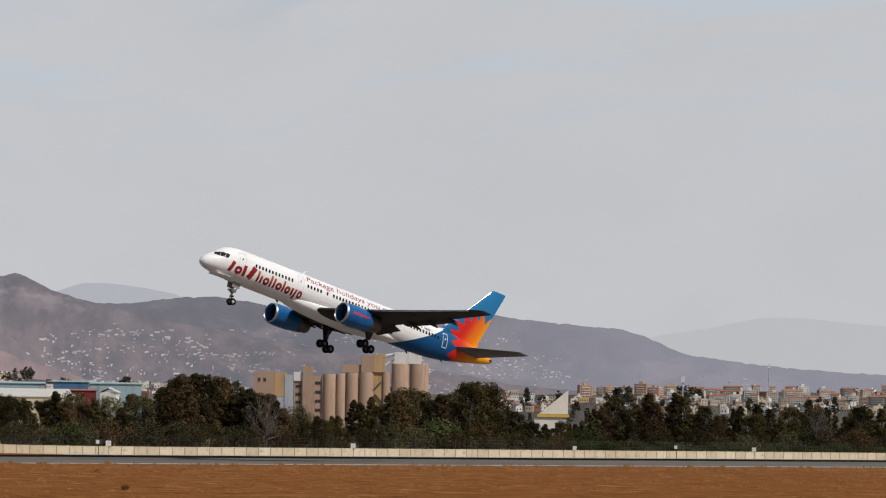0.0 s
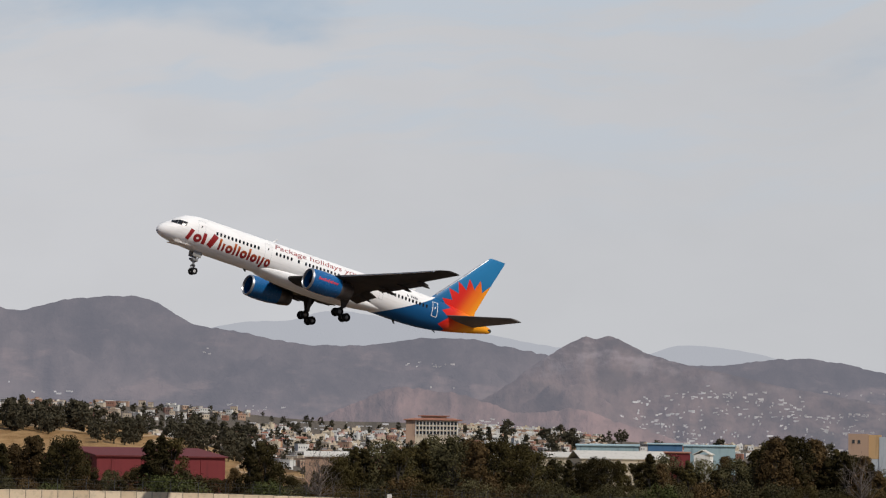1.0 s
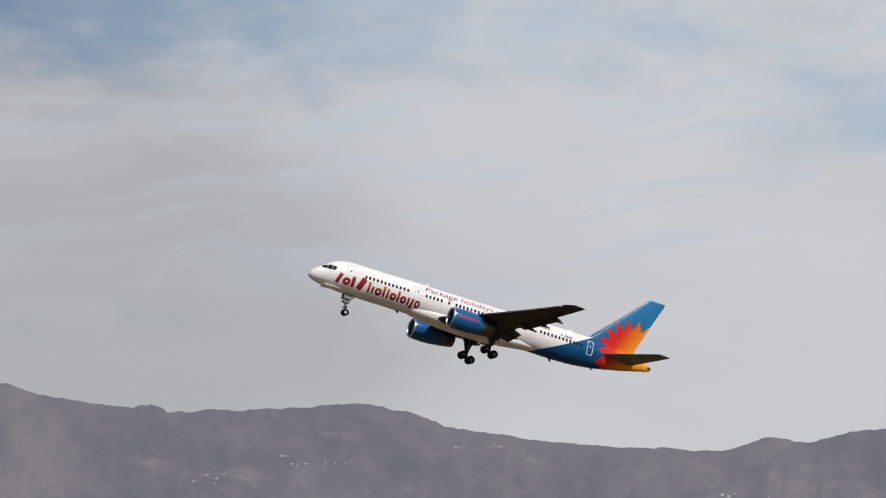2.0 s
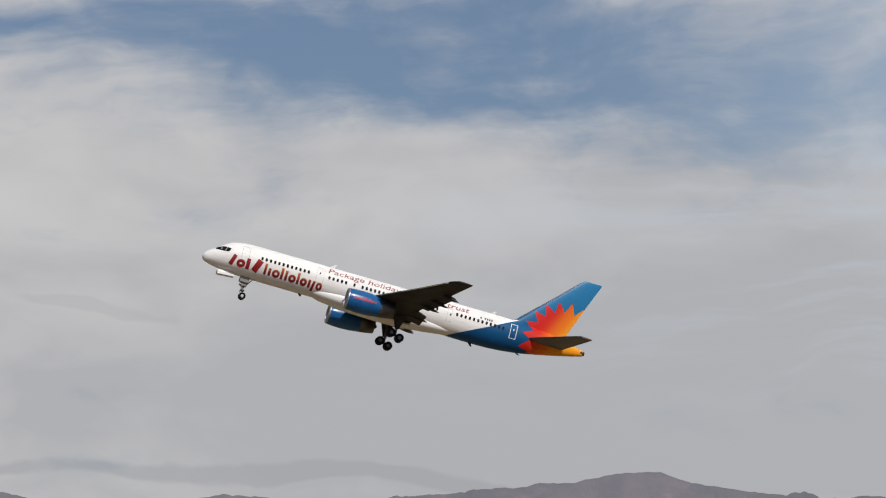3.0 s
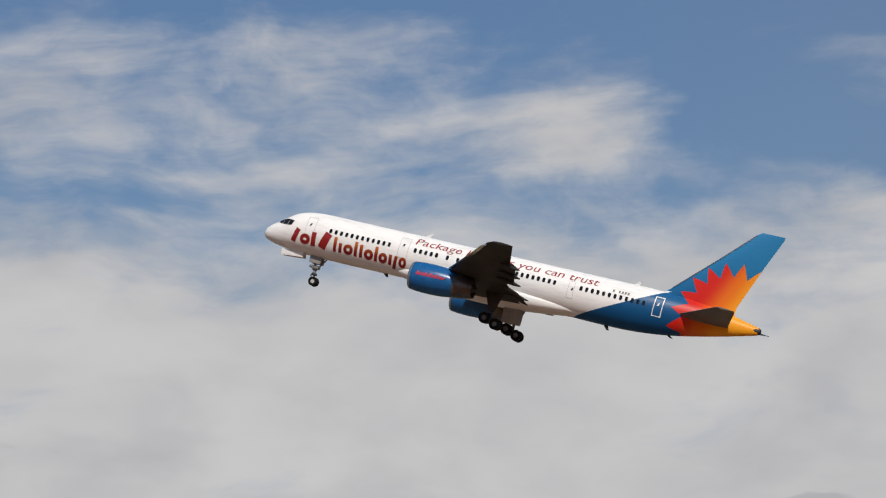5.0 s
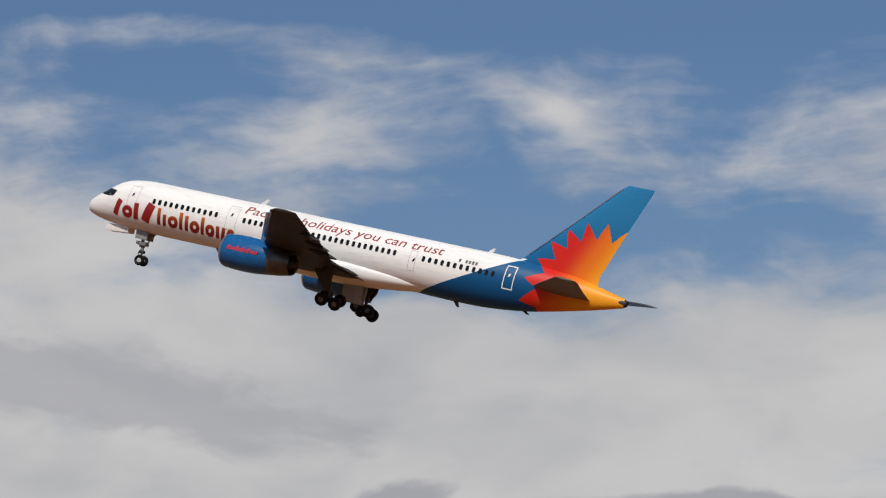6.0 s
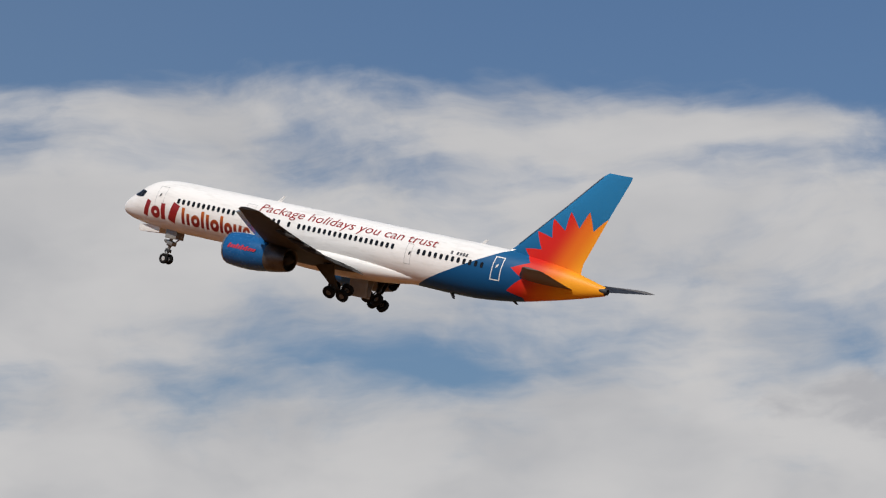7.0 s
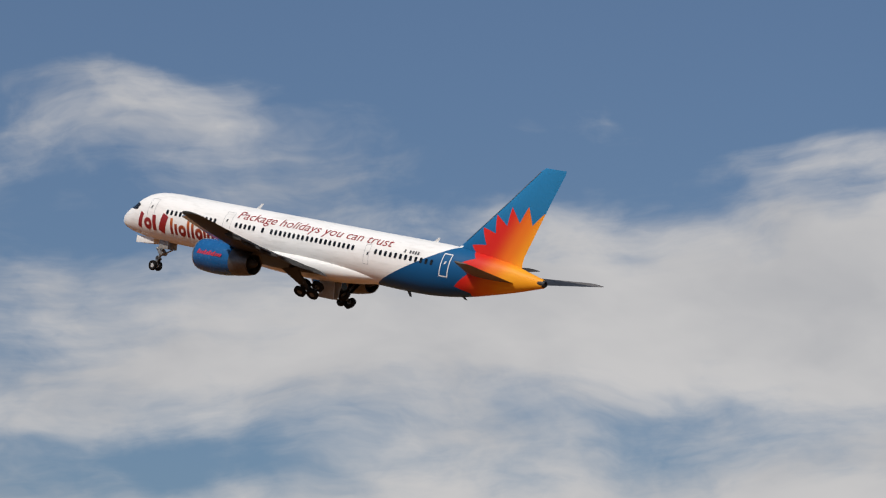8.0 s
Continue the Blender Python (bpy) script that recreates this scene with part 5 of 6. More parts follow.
PALE_ROOF = wall_paint("pale sheet roof", (0.50, 0.46, 0.40), (0.62, 0.58, 0.52))
TILE_ROOF = wall_paint("terracotta roof tiles", (0.26, 0.10, 0.06), (0.36, 0.16, 0.10))
# apartment panes: dark glass lightened, the haze painted into its colour
FAR_GLASS_HAZED = plain("far window glass paled for haze", (0.10, 0.085, 0.075), (0.26, 0.23, 0.20), 0.6, 0.3)
GLASS_DARK = plain("dark window glass", (0.02, 0.022, 0.026), (0.05, 0.055, 0.06), 0.2, 0.5)
YELLOW = wall_paint("yellow fascia", (0.60, 0.36, 0.05), (0.68, 0.43, 0.08))


def block(parent, name, mat, lo, hi, bevel=0.0, label=""):
    bm = bmesh.new()
    box(bm, lo, hi, bevel)
    return part(name, bm, mat, parent, label, smooth=False)


def windows(parent, x0, x1, z0, z1, y, nx, nz, w, h, mat=None):
    """Recessed-looking panes with a sill, in a grid on a wall that faces -y."""
    me = None
    for i in range(nx):
        for j in range(nz):
            if me is None:
                bm = bmesh.new()
                box(bm, (-w / 2, -0.04, -h / 2), (w / 2, 0.06, h / 2))
                box(bm, (-w / 2 - 0.08, -0.12, -h / 2 - 0.1), (w / 2 + 0.08, 0.0, -h / 2))
                me = bpy.data.meshes.new("window")
                bm.to_mesh(me)
                bm.free()
                me.materials.append(mat or GLASS_DARK)
            ob = new("window", me)
            ob.parent = parent
            ob.location = (x0 + (x1 - x0) * (i + 0.5) / nx, y, z0 + (z1 - z0) * (j + 0.5) / nz)


def gable(parent, name, mat, x0, x1, y0, y1, z, rise, over=0.4):
    bm = bmesh.new()
    ym = (y0 + y1) / 2
    rings = []
    for x in (x0 - over, x1 + over):
        rings.append([(x, y0 - over, z), (x, ym, z + rise), (x, y1 + over, z), (x, y1 + over, z - 0.25), (x, ym, z + rise - 0.25), (x, y0 - over, z - 0.25)])
    loft(bm, rings)
    return part(name, bm, mat, parent, smooth=False)


def house(w, d, h, wallmat, roof, seed):
    rng = random.Random(seed)
    ob = tagged(new("house"), {"flat": "small flat-roofed plastered town house", "gable": "small town house with a terracotta gable roof"}[roof], "house", "houses of the town")
    block(ob, "wall", wallmat, (-w / 2, -d / 2, -4), (w / 2, d / 2, h))
    if roof == "gable":
        gable(ob, "roof", TILE_ROOF, -w / 2, w / 2, -d / 2, d / 2, h + 0.1, d * 0.24)
    else:
        bm = bmesh.new()
        for lo, hi in (((-w / 2 - 0.1, -d / 2 - 0.1, h), (w / 2 + 0.1, -d / 2 + 0.15, h + 0.6)), ((-w / 2 - 0.1, d / 2 - 0.15, h), (w / 2 + 0.1, d / 2 + 0.1, h + 0.6)), ((-w / 2 - 0.1, -d / 2 + 0.15, h), (-w / 2 + 0.15, d / 2 - 0.15, h + 0.6)), ((w / 2 - 0.15, -d / 2 + 0.15, h), (w / 2 + 0.1, d / 2 - 0.15, h + 0.6))):
            box(bm, lo, hi)
        part("parapet", bm, wallmat, ob, smooth=False)
        block(ob, "stair_head", wallmat, (w * 0.1, -1.0, h), (w * 0.1 + 1.8, 1.2, h + 1.9))
    windows(ob, -w / 2 + 0.4, w / 2 - 0.4, 0.2, h - 0.3, -d / 2 - 0.02, max(2, int(w / 2.6)), max(1, int(h / 3)), 1.1, 1.4)
    return ob


def build_town():
    rng = random.Random(21)
    stock = []
    for i, (w, d, h, m, roof) in enumerate(((6.5, 6, 4.6, WHITE_WALL, "flat"), (8, 6, 4.8, CREAM_WALL, "flat"), (6, 6, 4.2, WHITE_WALL, "gable"), (9.5, 6, 4.4, WHITE_WALL, "flat"), (7, 6, 5.2, PINK_WALL, "flat"), (7, 6, 6.0, CREAM_WALL, "flat"), (11, 7, 4.6, OCHRE_AND_SUNLIT_TAN, "flat"), (7, 6, 4.4, ORANGE_WALL, "gable"))):
        stock.append(house(w, d, h, m, roof, i))
    used = set()

    def put(p, turn, pick=None):
        i = rng.choices(range(8), (7, 5, 2, 5, 2, 4, 1, 1))[0] if pick is None else pick
        m = Matrix.Translation(p) @ Matrix.Rotation(turn, 4, "Z")
        f = rng.uniform(0.42, 0.66)
        if i in used:
            copy_thing(stock[i], m).scale = (f, f, f)
        else:
            used.add(i)
            stock[i].matrix_basis = m @ Matrix.Diagonal((f, f, f, 1))

    # quarters: count, azimuths, height angles
    for n, az0, az1, e0, e1 in ((100, 31.0, 33.5, 0.36, 0.66), (70, 33.5, 36.2, 0.42, 0.70), (40, 36.8, 39.6, 0.34, 0.50), (26, 26.6, 30.6, 0.45, 0.56), (90, 43.0, 49.5, 0.20, 0.38)):
        for i in range(n):
            az = rng.uniform(az0, az1)
            p = on_slope("town_slope", az, rng.uniform(e0, e1))
            if p is not None:
                put(p, radians(-az) + rng.uniform(-0.5, 0.5))
    # the white quarter climbing beside the long arcaded building
    for i in range(64):
        az = rng.uniform(34.25, 35.9)
        p = on_slope("town_slope", az, rng.uniform(0.55, 0.74))
        if p is not None:
            put(p, radians(-az) + rng.uniform(-0.3, 0.3), rng.choice((0, 3, 0, 1)))
    return stock


def town_material():
    m, k, bsdf = material("mixed town plaster")
    chance = k.add("ShaderNodeNewGeometry").outputs["Random Per Island"]
    tone = k.mix(k.ramp01(chance, 0.26, 0.30), (0.68, 0.65, 0.60), (0.50, 0.40, 0.29))
    tone = k.mix(k.ramp01(chance, 0.56, 0.58), tone, (0.40, 0.25, 0.165))
    tone = k.mix(k.ramp01(chance, 0.74, 0.76), tone, (0.28, 0.12, 0.075))
    tone = k.mix(k.ramp01(chance, 0.88, 0.89), tone, (0.16, 0.15, 0.15))
    grime = k.noise(k.add("ShaderNodeTexCoord").outputs["Object"], 0.4, 4, 0.6)
    k.put(bsdf.inputs["Base Color"], k.mix(k.math("MULTIPLY", grime, 0.3), tone, (0.25, 0.2, 0.16)))
    bsdf.inputs["Roughness"].default_value = 0.9
    return m


def crowded_houses():
    """The rest of the town: hundreds of small houses, each a body, a roof edge and dark openings."""
    rng = random.Random(33)
    verts, faces, dark = [], [], []

    def cuboid(p, turn, lo, hi, black=False):
        n = len(verts)
        c, q = math.cos(turn), math.sin(turn)
        for x in (lo[0], hi[0]):
            for y in (lo[1], hi[1]):
                for z in (lo[2], hi[2]):
                    verts.append((p.x + c * x - q * y, p.y + q * x + c * y, p.z + z))
        for f in ((0, 1, 3, 2), (4, 6, 7, 5), (0, 4, 5, 1), (2, 3, 7, 6), (1, 5, 7, 3)):
            faces.append(tuple(n + i for i in f))
            dark.append(1 if black else 0)

    for n, a0, a1, e0, e1 in ((260, 31.0, 36.4, 0.10, 0.66), (60, 36.6, 39.8, 0.30, 0.50), (60, 28.8, 30.8, 0.42, 0.58), (160, 42.8, 49.6, 0.20, 0.50), (230, 25.0, 31.2, 0.78, 1.02), (150, 33.9, 36.2, 0.45, 0.76)):
        for i in range(n):
            az = rng.uniform(a0, a1)
            p = on_slope("town_slope", az, rng.uniform(e0, e1))
            if p is None:
                continue
            turn = radians(-az) + rng.uniform(-0.6, 0.6)
            w, d, h = rng.uniform(2.2, 6.0), rng.uniform(2.5, 4.0), rng.uniform(1.8, 3.6)
            cuboid(p, turn, (-w / 2, -d / 2, -3), (w / 2, d / 2, h))
            cuboid(p, turn, (-w / 2 - 0.1, -d / 2 - 0.1, h), (w / 2 + 0.1, d / 2 + 0.1, h + 0.25))
            if rng.random() < 0.4:
                cuboid(p, turn, (-w * 0.3, -0.6, h + 0.25), (w * 0.1, 1.0, h + 1.2))
            for j in range(int(w / 1.3)):
                x = -w / 2 + 0.45 + 1.3 * j
                cuboid(p, turn, (x, -d / 2 - 0.03, h * 0.45), (x + 0.5, -d / 2 + 0.1, h * 0.45 + 0.8), True)
    me = bpy.data.meshes.new("town_houses")
    me.from_pydata(verts, [], faces)
    me.materials.append(town_material())
    me.materials.append(GLASS_DARK)
    me.polygons.foreach_set("material_index", dark)
    return tagged(new("town_houses", me), "crowded small white, cream and ochre town houses", "houses", kind="stuff")


def far_villages():
    """White specks of villages on the hillsides, too many and too small to tell apart."""
    rng = random.Random(8)
    gen = [("backdrop_peak_hill", 460, 36.4, 42.5, 0.50, 1.30), ("backdrop_main_hills", 380, 38.0, 44.0, 0.70, 1.35), ("backdrop_main_hills", 150, 43.0, 49.5, 0.40, 0.75), ("backdrop_main_hills", 60, 19.0, 24.5, 1.2, 2.2), ("backdrop_main_hills", 70, 24.0, 34.0, 0.75, 1.9), ("backdrop_brown_hill", 40, 32.8, 36.5, 0.5, 1.2), ("town_slope", 240, 30.0, 38.0, 0.60, 0.76), ("town_slope", 130, 24.0, 31.0, 0.50, 0.62)]
    bm = bmesh.new()
    for slope, n, a0, a1, e0, e1 in gen:
        centres = [(rng.uniform(a0, a1), e0 + (e1 - e0) * rng.random() ** 1.6) for _ in range(max(5, n // 7))]
        for i in range(n):
            c = rng.choice(centres)
            az, el = c[0] + rng.gauss(0, 0.26), c[1] + rng.gauss(0, 0.035)
            p = on_slope(slope, az, el)
            if p is None:
                continue
            f = 1.0 if "town" not in slope else 0.8
            w, d, h = 0.9 + 4.4 * rng.random() ** 2.6 * f, rng.uniform(1.2, 3), (0.35 + 1.0 * rng.random() ** 2) * f
            made = bmesh.ops.create_cube(bm, size=1.0)
            m = Matrix.Translation(p + Vector((0, 0, h / 2 - 0.4))) @ Matrix.Rotation(radians(-az) + rng.uniform(-0.4, 0.4), 4, "Z") @ Matrix.Diagonal((w, d, h + 1.0, 1))
            bmesh.ops.transform(bm, matrix=m, verts=made["verts"])
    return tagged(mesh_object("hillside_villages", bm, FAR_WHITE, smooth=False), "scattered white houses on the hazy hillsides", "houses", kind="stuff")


# haze over the white houses is painted in as a glow
FAR_WHITE = hill_material("far white plaster with painted haze", (0.36, 0.32, 0.30), (0.76, 0.74, 0.72), 0.32, (0.40, 0.395, 0.425))


def place(ob, az, d, z=0.0, turn=0.0):
    ob.matrix_basis = Matrix.Translation(at(az, d, z)) @ Matrix.Rotation(radians(-az + turn), 4, "Z")
    return ob


def build_silos():
    """Grain silos: offices, a lift tower, a block of round bins and two larger bins; 26.2 m to the degree."""
    ob = tagged(new("grain_silo"), "tan concrete grain silo complex with round bins and lift tower", "silo")
    # office block; the sunlight on its right side is put into the ochre
    off = block(ob, "office", TAN, (-31.0, -2, 0), (-23.5, 9, 23.7), 0.05, "tan office block")
    block(ob, "office_side", OCHRE_AND_SUNLIT_TAN, (-23.45, -0.8, 14.5), (-18.8, 9, 23.4), 0.05, "office wall in ochre for painted sunlight")
    block(ob, "office_glazing", GREY_WALL, (-23.45, -0.7, 0), (-18.9, 8.8, 14.4), 0.05, "grey glazed stair front")
    windows(off, -30.2, -26.0, 19.0, 22.6, -2.02, 2, 1, 1.0, 1.2)
    tower = block(ob, "grey_tower", GREY_WALL, (-19.6, -1, 0), (-16.4, 5, 22.6), 0.05, "pale grey tower")
    block(ob, "white_head", WHITE_WALL, (-16.3, -1.2, 20.4), (-12.9, 5.2, 23.8), 0.05, "white box on the tower")
    shaft = block(ob, "stair_shaft", TAN, (-16.1, -0.6, 0), (-13.0, 5.0, 20.4), 0.05)
    windows(shaft, -15.9, -13.2, 8.0, 20.0, -0.62, 1, 4, 1.9, 1.0)
    block(ob, "brown_tower", TAN, (-12.9, -2.0, 0), (-8.9, 4, 26.0), 0.08, "tan lift tower")
    annex = block(ob, "annex", TAN, (-8.8, 0, 0), (-5.6, 8, 22.4), 0.05, "lower building between the towers")
    windows(annex, -8.6, -5.8, 8.0, 21.5, -0.02, 1, 4, 2.0, 1.0)
    for x0, x1, top in ((-5.4, -0.5, 23.2), (-0.4, 3.2, 23.4), (3.3, 8.0, 23.8), (8.1, 13.6, 24.0), (16.7, 19.8, 24.0)):
        bm = bmesh.new()
        r = (x1 - x0) / 2 + 0.04
        lathe(bm, [(0.0, 0.0), (0.0, r), (top - 0.4, r), (top, r - 0.2), (top, 0.0)], ((x0 + x1) / 2, 0.4, 0.0), axis="z", n=36)
        part("bin", bm, TAN, ob, "round concrete bin")
    block(ob, "bin_block", TAN, (-5.2, 1.6, 0), (19.6, 6.0, 23.0), 0.05, "solid concrete block behind the bins")
    block(ob, "gallery", TAN, (1.7, -0.6, 23.9), (8.8, 3.5, 26.8), 0.05, "gallery over the bins")
    block(ob, "head_tower", TAN, (8.9, -1.4, 24.05), (13.7, 5, 30.4), 0.06, "tan head house")
    # sunlight on this head is put into its colour; the wall below shares it
    block(ob, "lit_head", OCHRE_AND_SUNLIT_TAN, (13.75, -1.0, 24.05), (17.9, 5, 30.8), 0.06, "head house in ochre for painted sunlight")
    block(ob, "stair_wall", OCHRE_AND_SUNLIT_TAN, (13.6, -0.2, 0), (16.7, 5, 24.0), 0.03)
    for j in range(4):
        bm = bmesh.new()
        z = 5.0 + 4.6 * j
        box(bm, (13.2, -0.9, z), (17.2, -0.3, z + 0.5))
        bmesh.ops.rotate(bm, verts=bm.verts, cent=(15.2, -0.6, z), matrix=Matrix.Rotation(radians(-48 if j % 2 else 48), 3, "Y"))
        part("stair_flight", bm, DARK_METAL, ob)
    for i, x in enumerate((23.7, 30.7)):
        bm = bmesh.new()
        lathe(bm, [(0.0, 0.0), (0.0, 3.45), (27.0, 3.45), (27.4, 3.2), (27.4, 0.0)], (x, 1.0, 0.0), axis="z", n=36)
        part("large_bin", bm, TAN, ob, "large round concrete bin")
    block(ob, "top_house", WHITE_WALL, (21.2, -1.0, 27.4), (31.4, 4.0, 31.6), 0.06, "white house on top of the bins")
    bm = bmesh.new()
    tube(bm, (17.6, 0.5, 30.2), (22.0, 0.5, 31.0), 0.55, n=8)
    tube(bm, (17.6, 0.5, 26.6), (22.4, 0.5, 29.6), 0.35, n=8)
    part("conveyor", bm, WHITE_WALL, ob, "white conveyor bridge")
    return place(ob, 40.90, 1500.0)


def build_sail():
    ob = tagged(new("sail_roof_building"), "white triangular sail-shaped roof over a yellow-banded building", "building")
    bm = bmesh.new()
    rings = [[(-3.9, y, 7.7), (3.0, y, 13.4), (3.0, y, 7.7)] for y in (-1.0, 6.0)]
    loft(bm, rings)
    part("sail_roof", bm, SAIL_WHITE, ob, "white triangular roof", smooth=False)
    block(ob, "fascia", YELLOW, (-4.4, -1.2, 6.9), (3.3, 6, 7.6), 0.03, "yellow fascia band")
    block(ob, "wall", WHITE_WALL, (-5.0, -0.8, 0), (2.6, 6, 6.6), 0.03)
    return place(ob, 44.02, 960.0)


def apartment(name, label, w, d, h, mat, nx, nz, roof, group):
    ob = tagged(new(name), label, "apartment block", group)
    body = block(ob, "wall", mat, (-w / 2, 0, -6), (w / 2, d, h), 0.05)
    windows(ob, -w / 2 + 0.5, w / 2 - 0.5, 0.5, h - 0.5, -0.02, nx, nz, 1.3, 1.5, FAR_GLASS_HAZED)
    for j in range(1, nz):
        block(ob, "balcony", WHITE_WALL, (-w * 0.32, -1.0, h * j / nz - 0.2), (w * 0.32, 0.0, h * j / nz + 0.6))
    if roof == "tile":
        gable(ob, "roof", TILE_ROOF, -w / 2, w / 2, 0, d, h + 0.05, d * 0.22)
    else:
        block(ob, "roof", PALE_ROOF, (-w / 2 - 0.3, -0.3, h), (w / 2 + 0.3, d + 0.3, h + 0.5))
        block(ob, "roof_house", mat, (-w * 0.15, d * 0.3, h + 0.5), (w * 0.15, d * 0.7, h + 3.2))
    return ob


def build_blocks():
    # right-hand town: long red-roofed rows and orange towers
    rows = apartment("apartment_row", "long cream apartment row with red tiled roof", 24, 9, 9.5, CREAM_WALL, 10, 4, "tile", "apartment rows")
    tall = apartment("apartment_tower", "tall orange brick apartment tower", 16, 10, 15, ORANGE_WALL, 5, 5, "flat", "apartment towers")
    pink = apartment("apartment_tower", "tall pink plastered apartment tower", 14, 10, 14, PINK_WALL, 5, 5, "flat", "apartment towers")
    white = apartment("apartment_tower", "white apartment block with long balconies", 13, 9, 10.5, WHITE_WALL, 6, 4, "flat", "apartment towers")
    cream = apartment("apartment_tower", "cream apartment block with red tiled roof", 11, 9, 11.5, CREAM_WALL, 4, 4, "tile", "apartment towers")
    seen = set()

    def put(ob, az, d, z, turn=0.0, f=1.0):
        m = Matrix.Translation(at(az, d, z)) @ Matrix.Rotation(radians(-az + turn), 4, "Z")
        if ob in seen:
            ob = copy_thing(ob, m)
        else:
            seen.add(ob)
            ob.matrix_basis = m
        ob.scale = (f, f, f)
        return ob

    def on_town(ob, az, el, turn, f):
        p = on_slope("town_slope", az, el)
        if p is not None:
            put(ob, az, Vector((p.x, p.y)).length, p.z, turn, f)

    rng = random.Random(61)
    for el, n in ((0.50, 15), (0.44, 15), (0.38, 14)):
        for i in range(n):
            on_town(rng.choice((rows, rows, cream, white)), 45.75 + 4.0 * (i + rng.uniform(-0.3, 0.3)) / n, el + rng.uniform(-0.015, 0.015), rng.uniform(-25, 25), rng.uniform(0.34, 0.50))
    for i in range(9):
        on_town((tall, pink, tall)[i % 3], 44.5 + 0.15 * i + rng.uniform(-0.05, 0.05), 0.42 + 0.04 * (i % 2), rng.uniform(-25, 25), rng.uniform(0.34, 0.5))
    # white flats behind the tree row
    for az, d, z, turn in ((29.2, 2350, 30, 4), (29.55, 2380, 31, -6), (30.05, 2360, 31, 8), (30.5, 2400, 31, 0)):
        put(white, az, d, z, turn, 0.33)
    # flats on the dry mound
    for az, d, z, turn, ob in ((20.0, 1500, 24, 6, pink), (20.42, 1500, 23.5, 4, pink), (20.82, 1480, 26, -8, white), (21.66, 1460, 24, 10, pink), (19.5, 1500, 24, 0, white), (21.2, 1450, 19, 0, white)):
        put(ob, az, d, z, turn, 0.62)


def shed(name, label, w, d, h, rise, wallmat, roofmat):
    ob = tagged(new(name), label, "warehouse")
    block(ob, "wall", wallmat, (-w / 2, 0, -3), (w / 2, d, h), 0.04)
    gable(ob, "roof", roofmat, -w / 2, w / 2, 0, d, h + 0.05, rise)
    for i in range(int(w / 6)):
        block(ob, "rib", wallmat, (-w / 2 + 6 * i + 2.9, -0.12, -3), (-w / 2 + 6 * i + 3.1, 0.0, h))
    return ob


def build_sheds():
    place(shed("warehouse", "dark red metal warehouse with red sheet roof", 26, 26, 8.2, 1.6, RED_STEEL, RED_ROOF), 29.95, 745, 0, 24)
    place(shed("warehouse", "low red metal warehouse behind the trees", 17, 14, 8.0, 1.6, RED_STEEL, RED_ROOF), 33.5, 900, 0, 0)
    place(shed("warehouse", "brown brick shed with white gable", 18, 12, 9.6, 1.2, TAN, PALE_ROOF), 32.55, 930, 0, 0)
    place(shed("warehouse", "long warehouse with blue cladding", 12, 20, 18.0, 0.4, BLUE_STEEL, TEAL_STEEL), 37.12, 1400, 0, 0)
    place(shed("warehouse", "long pale teal metal warehouse", 18, 20, 17.6, 0.5, TEAL_STEEL, TEAL_STEEL), 37.75, 1410, 0, 0)
    place(shed("warehouse", "long pale teal metal warehouse", 22, 20, 17.4, 0.6, TEAL_STEEL, TEAL_STEEL), 36.3, 1420, 0, 0)
    place(shed("warehouse", "cream industrial shed with pale sheet roof", 26, 30, 11.4, 2.4, CREAM_WALL, PALE_ROOF), 36.55, 1180, 0, 8)
    place(shed("warehouse", "cream industrial shed with pale sheet roof", 20, 24, 12.0, 1.6, CREAM_WALL, PALE_ROOF), 35.6, 1230, 0, -6)
    place(shed("warehouse", "dark red brick factory hall", 10, 14, 14.0, 0.3, RED_STEEL, TILE_ROOF), 37.25, 1250, 0, 6)
    place(shed("warehouse", "small white gabled industrial hall", 6, 5, 13.4, 1.4, WHITE_WALL, PALE_ROOF), 37.78, 1240, 0, 80)
    place(shed("warehouse", "long white flat shed", 26, 12, 8.4, 0.4, WHITE_WALL, PALE_ROOF), 30.4, 1120, 3, 0)


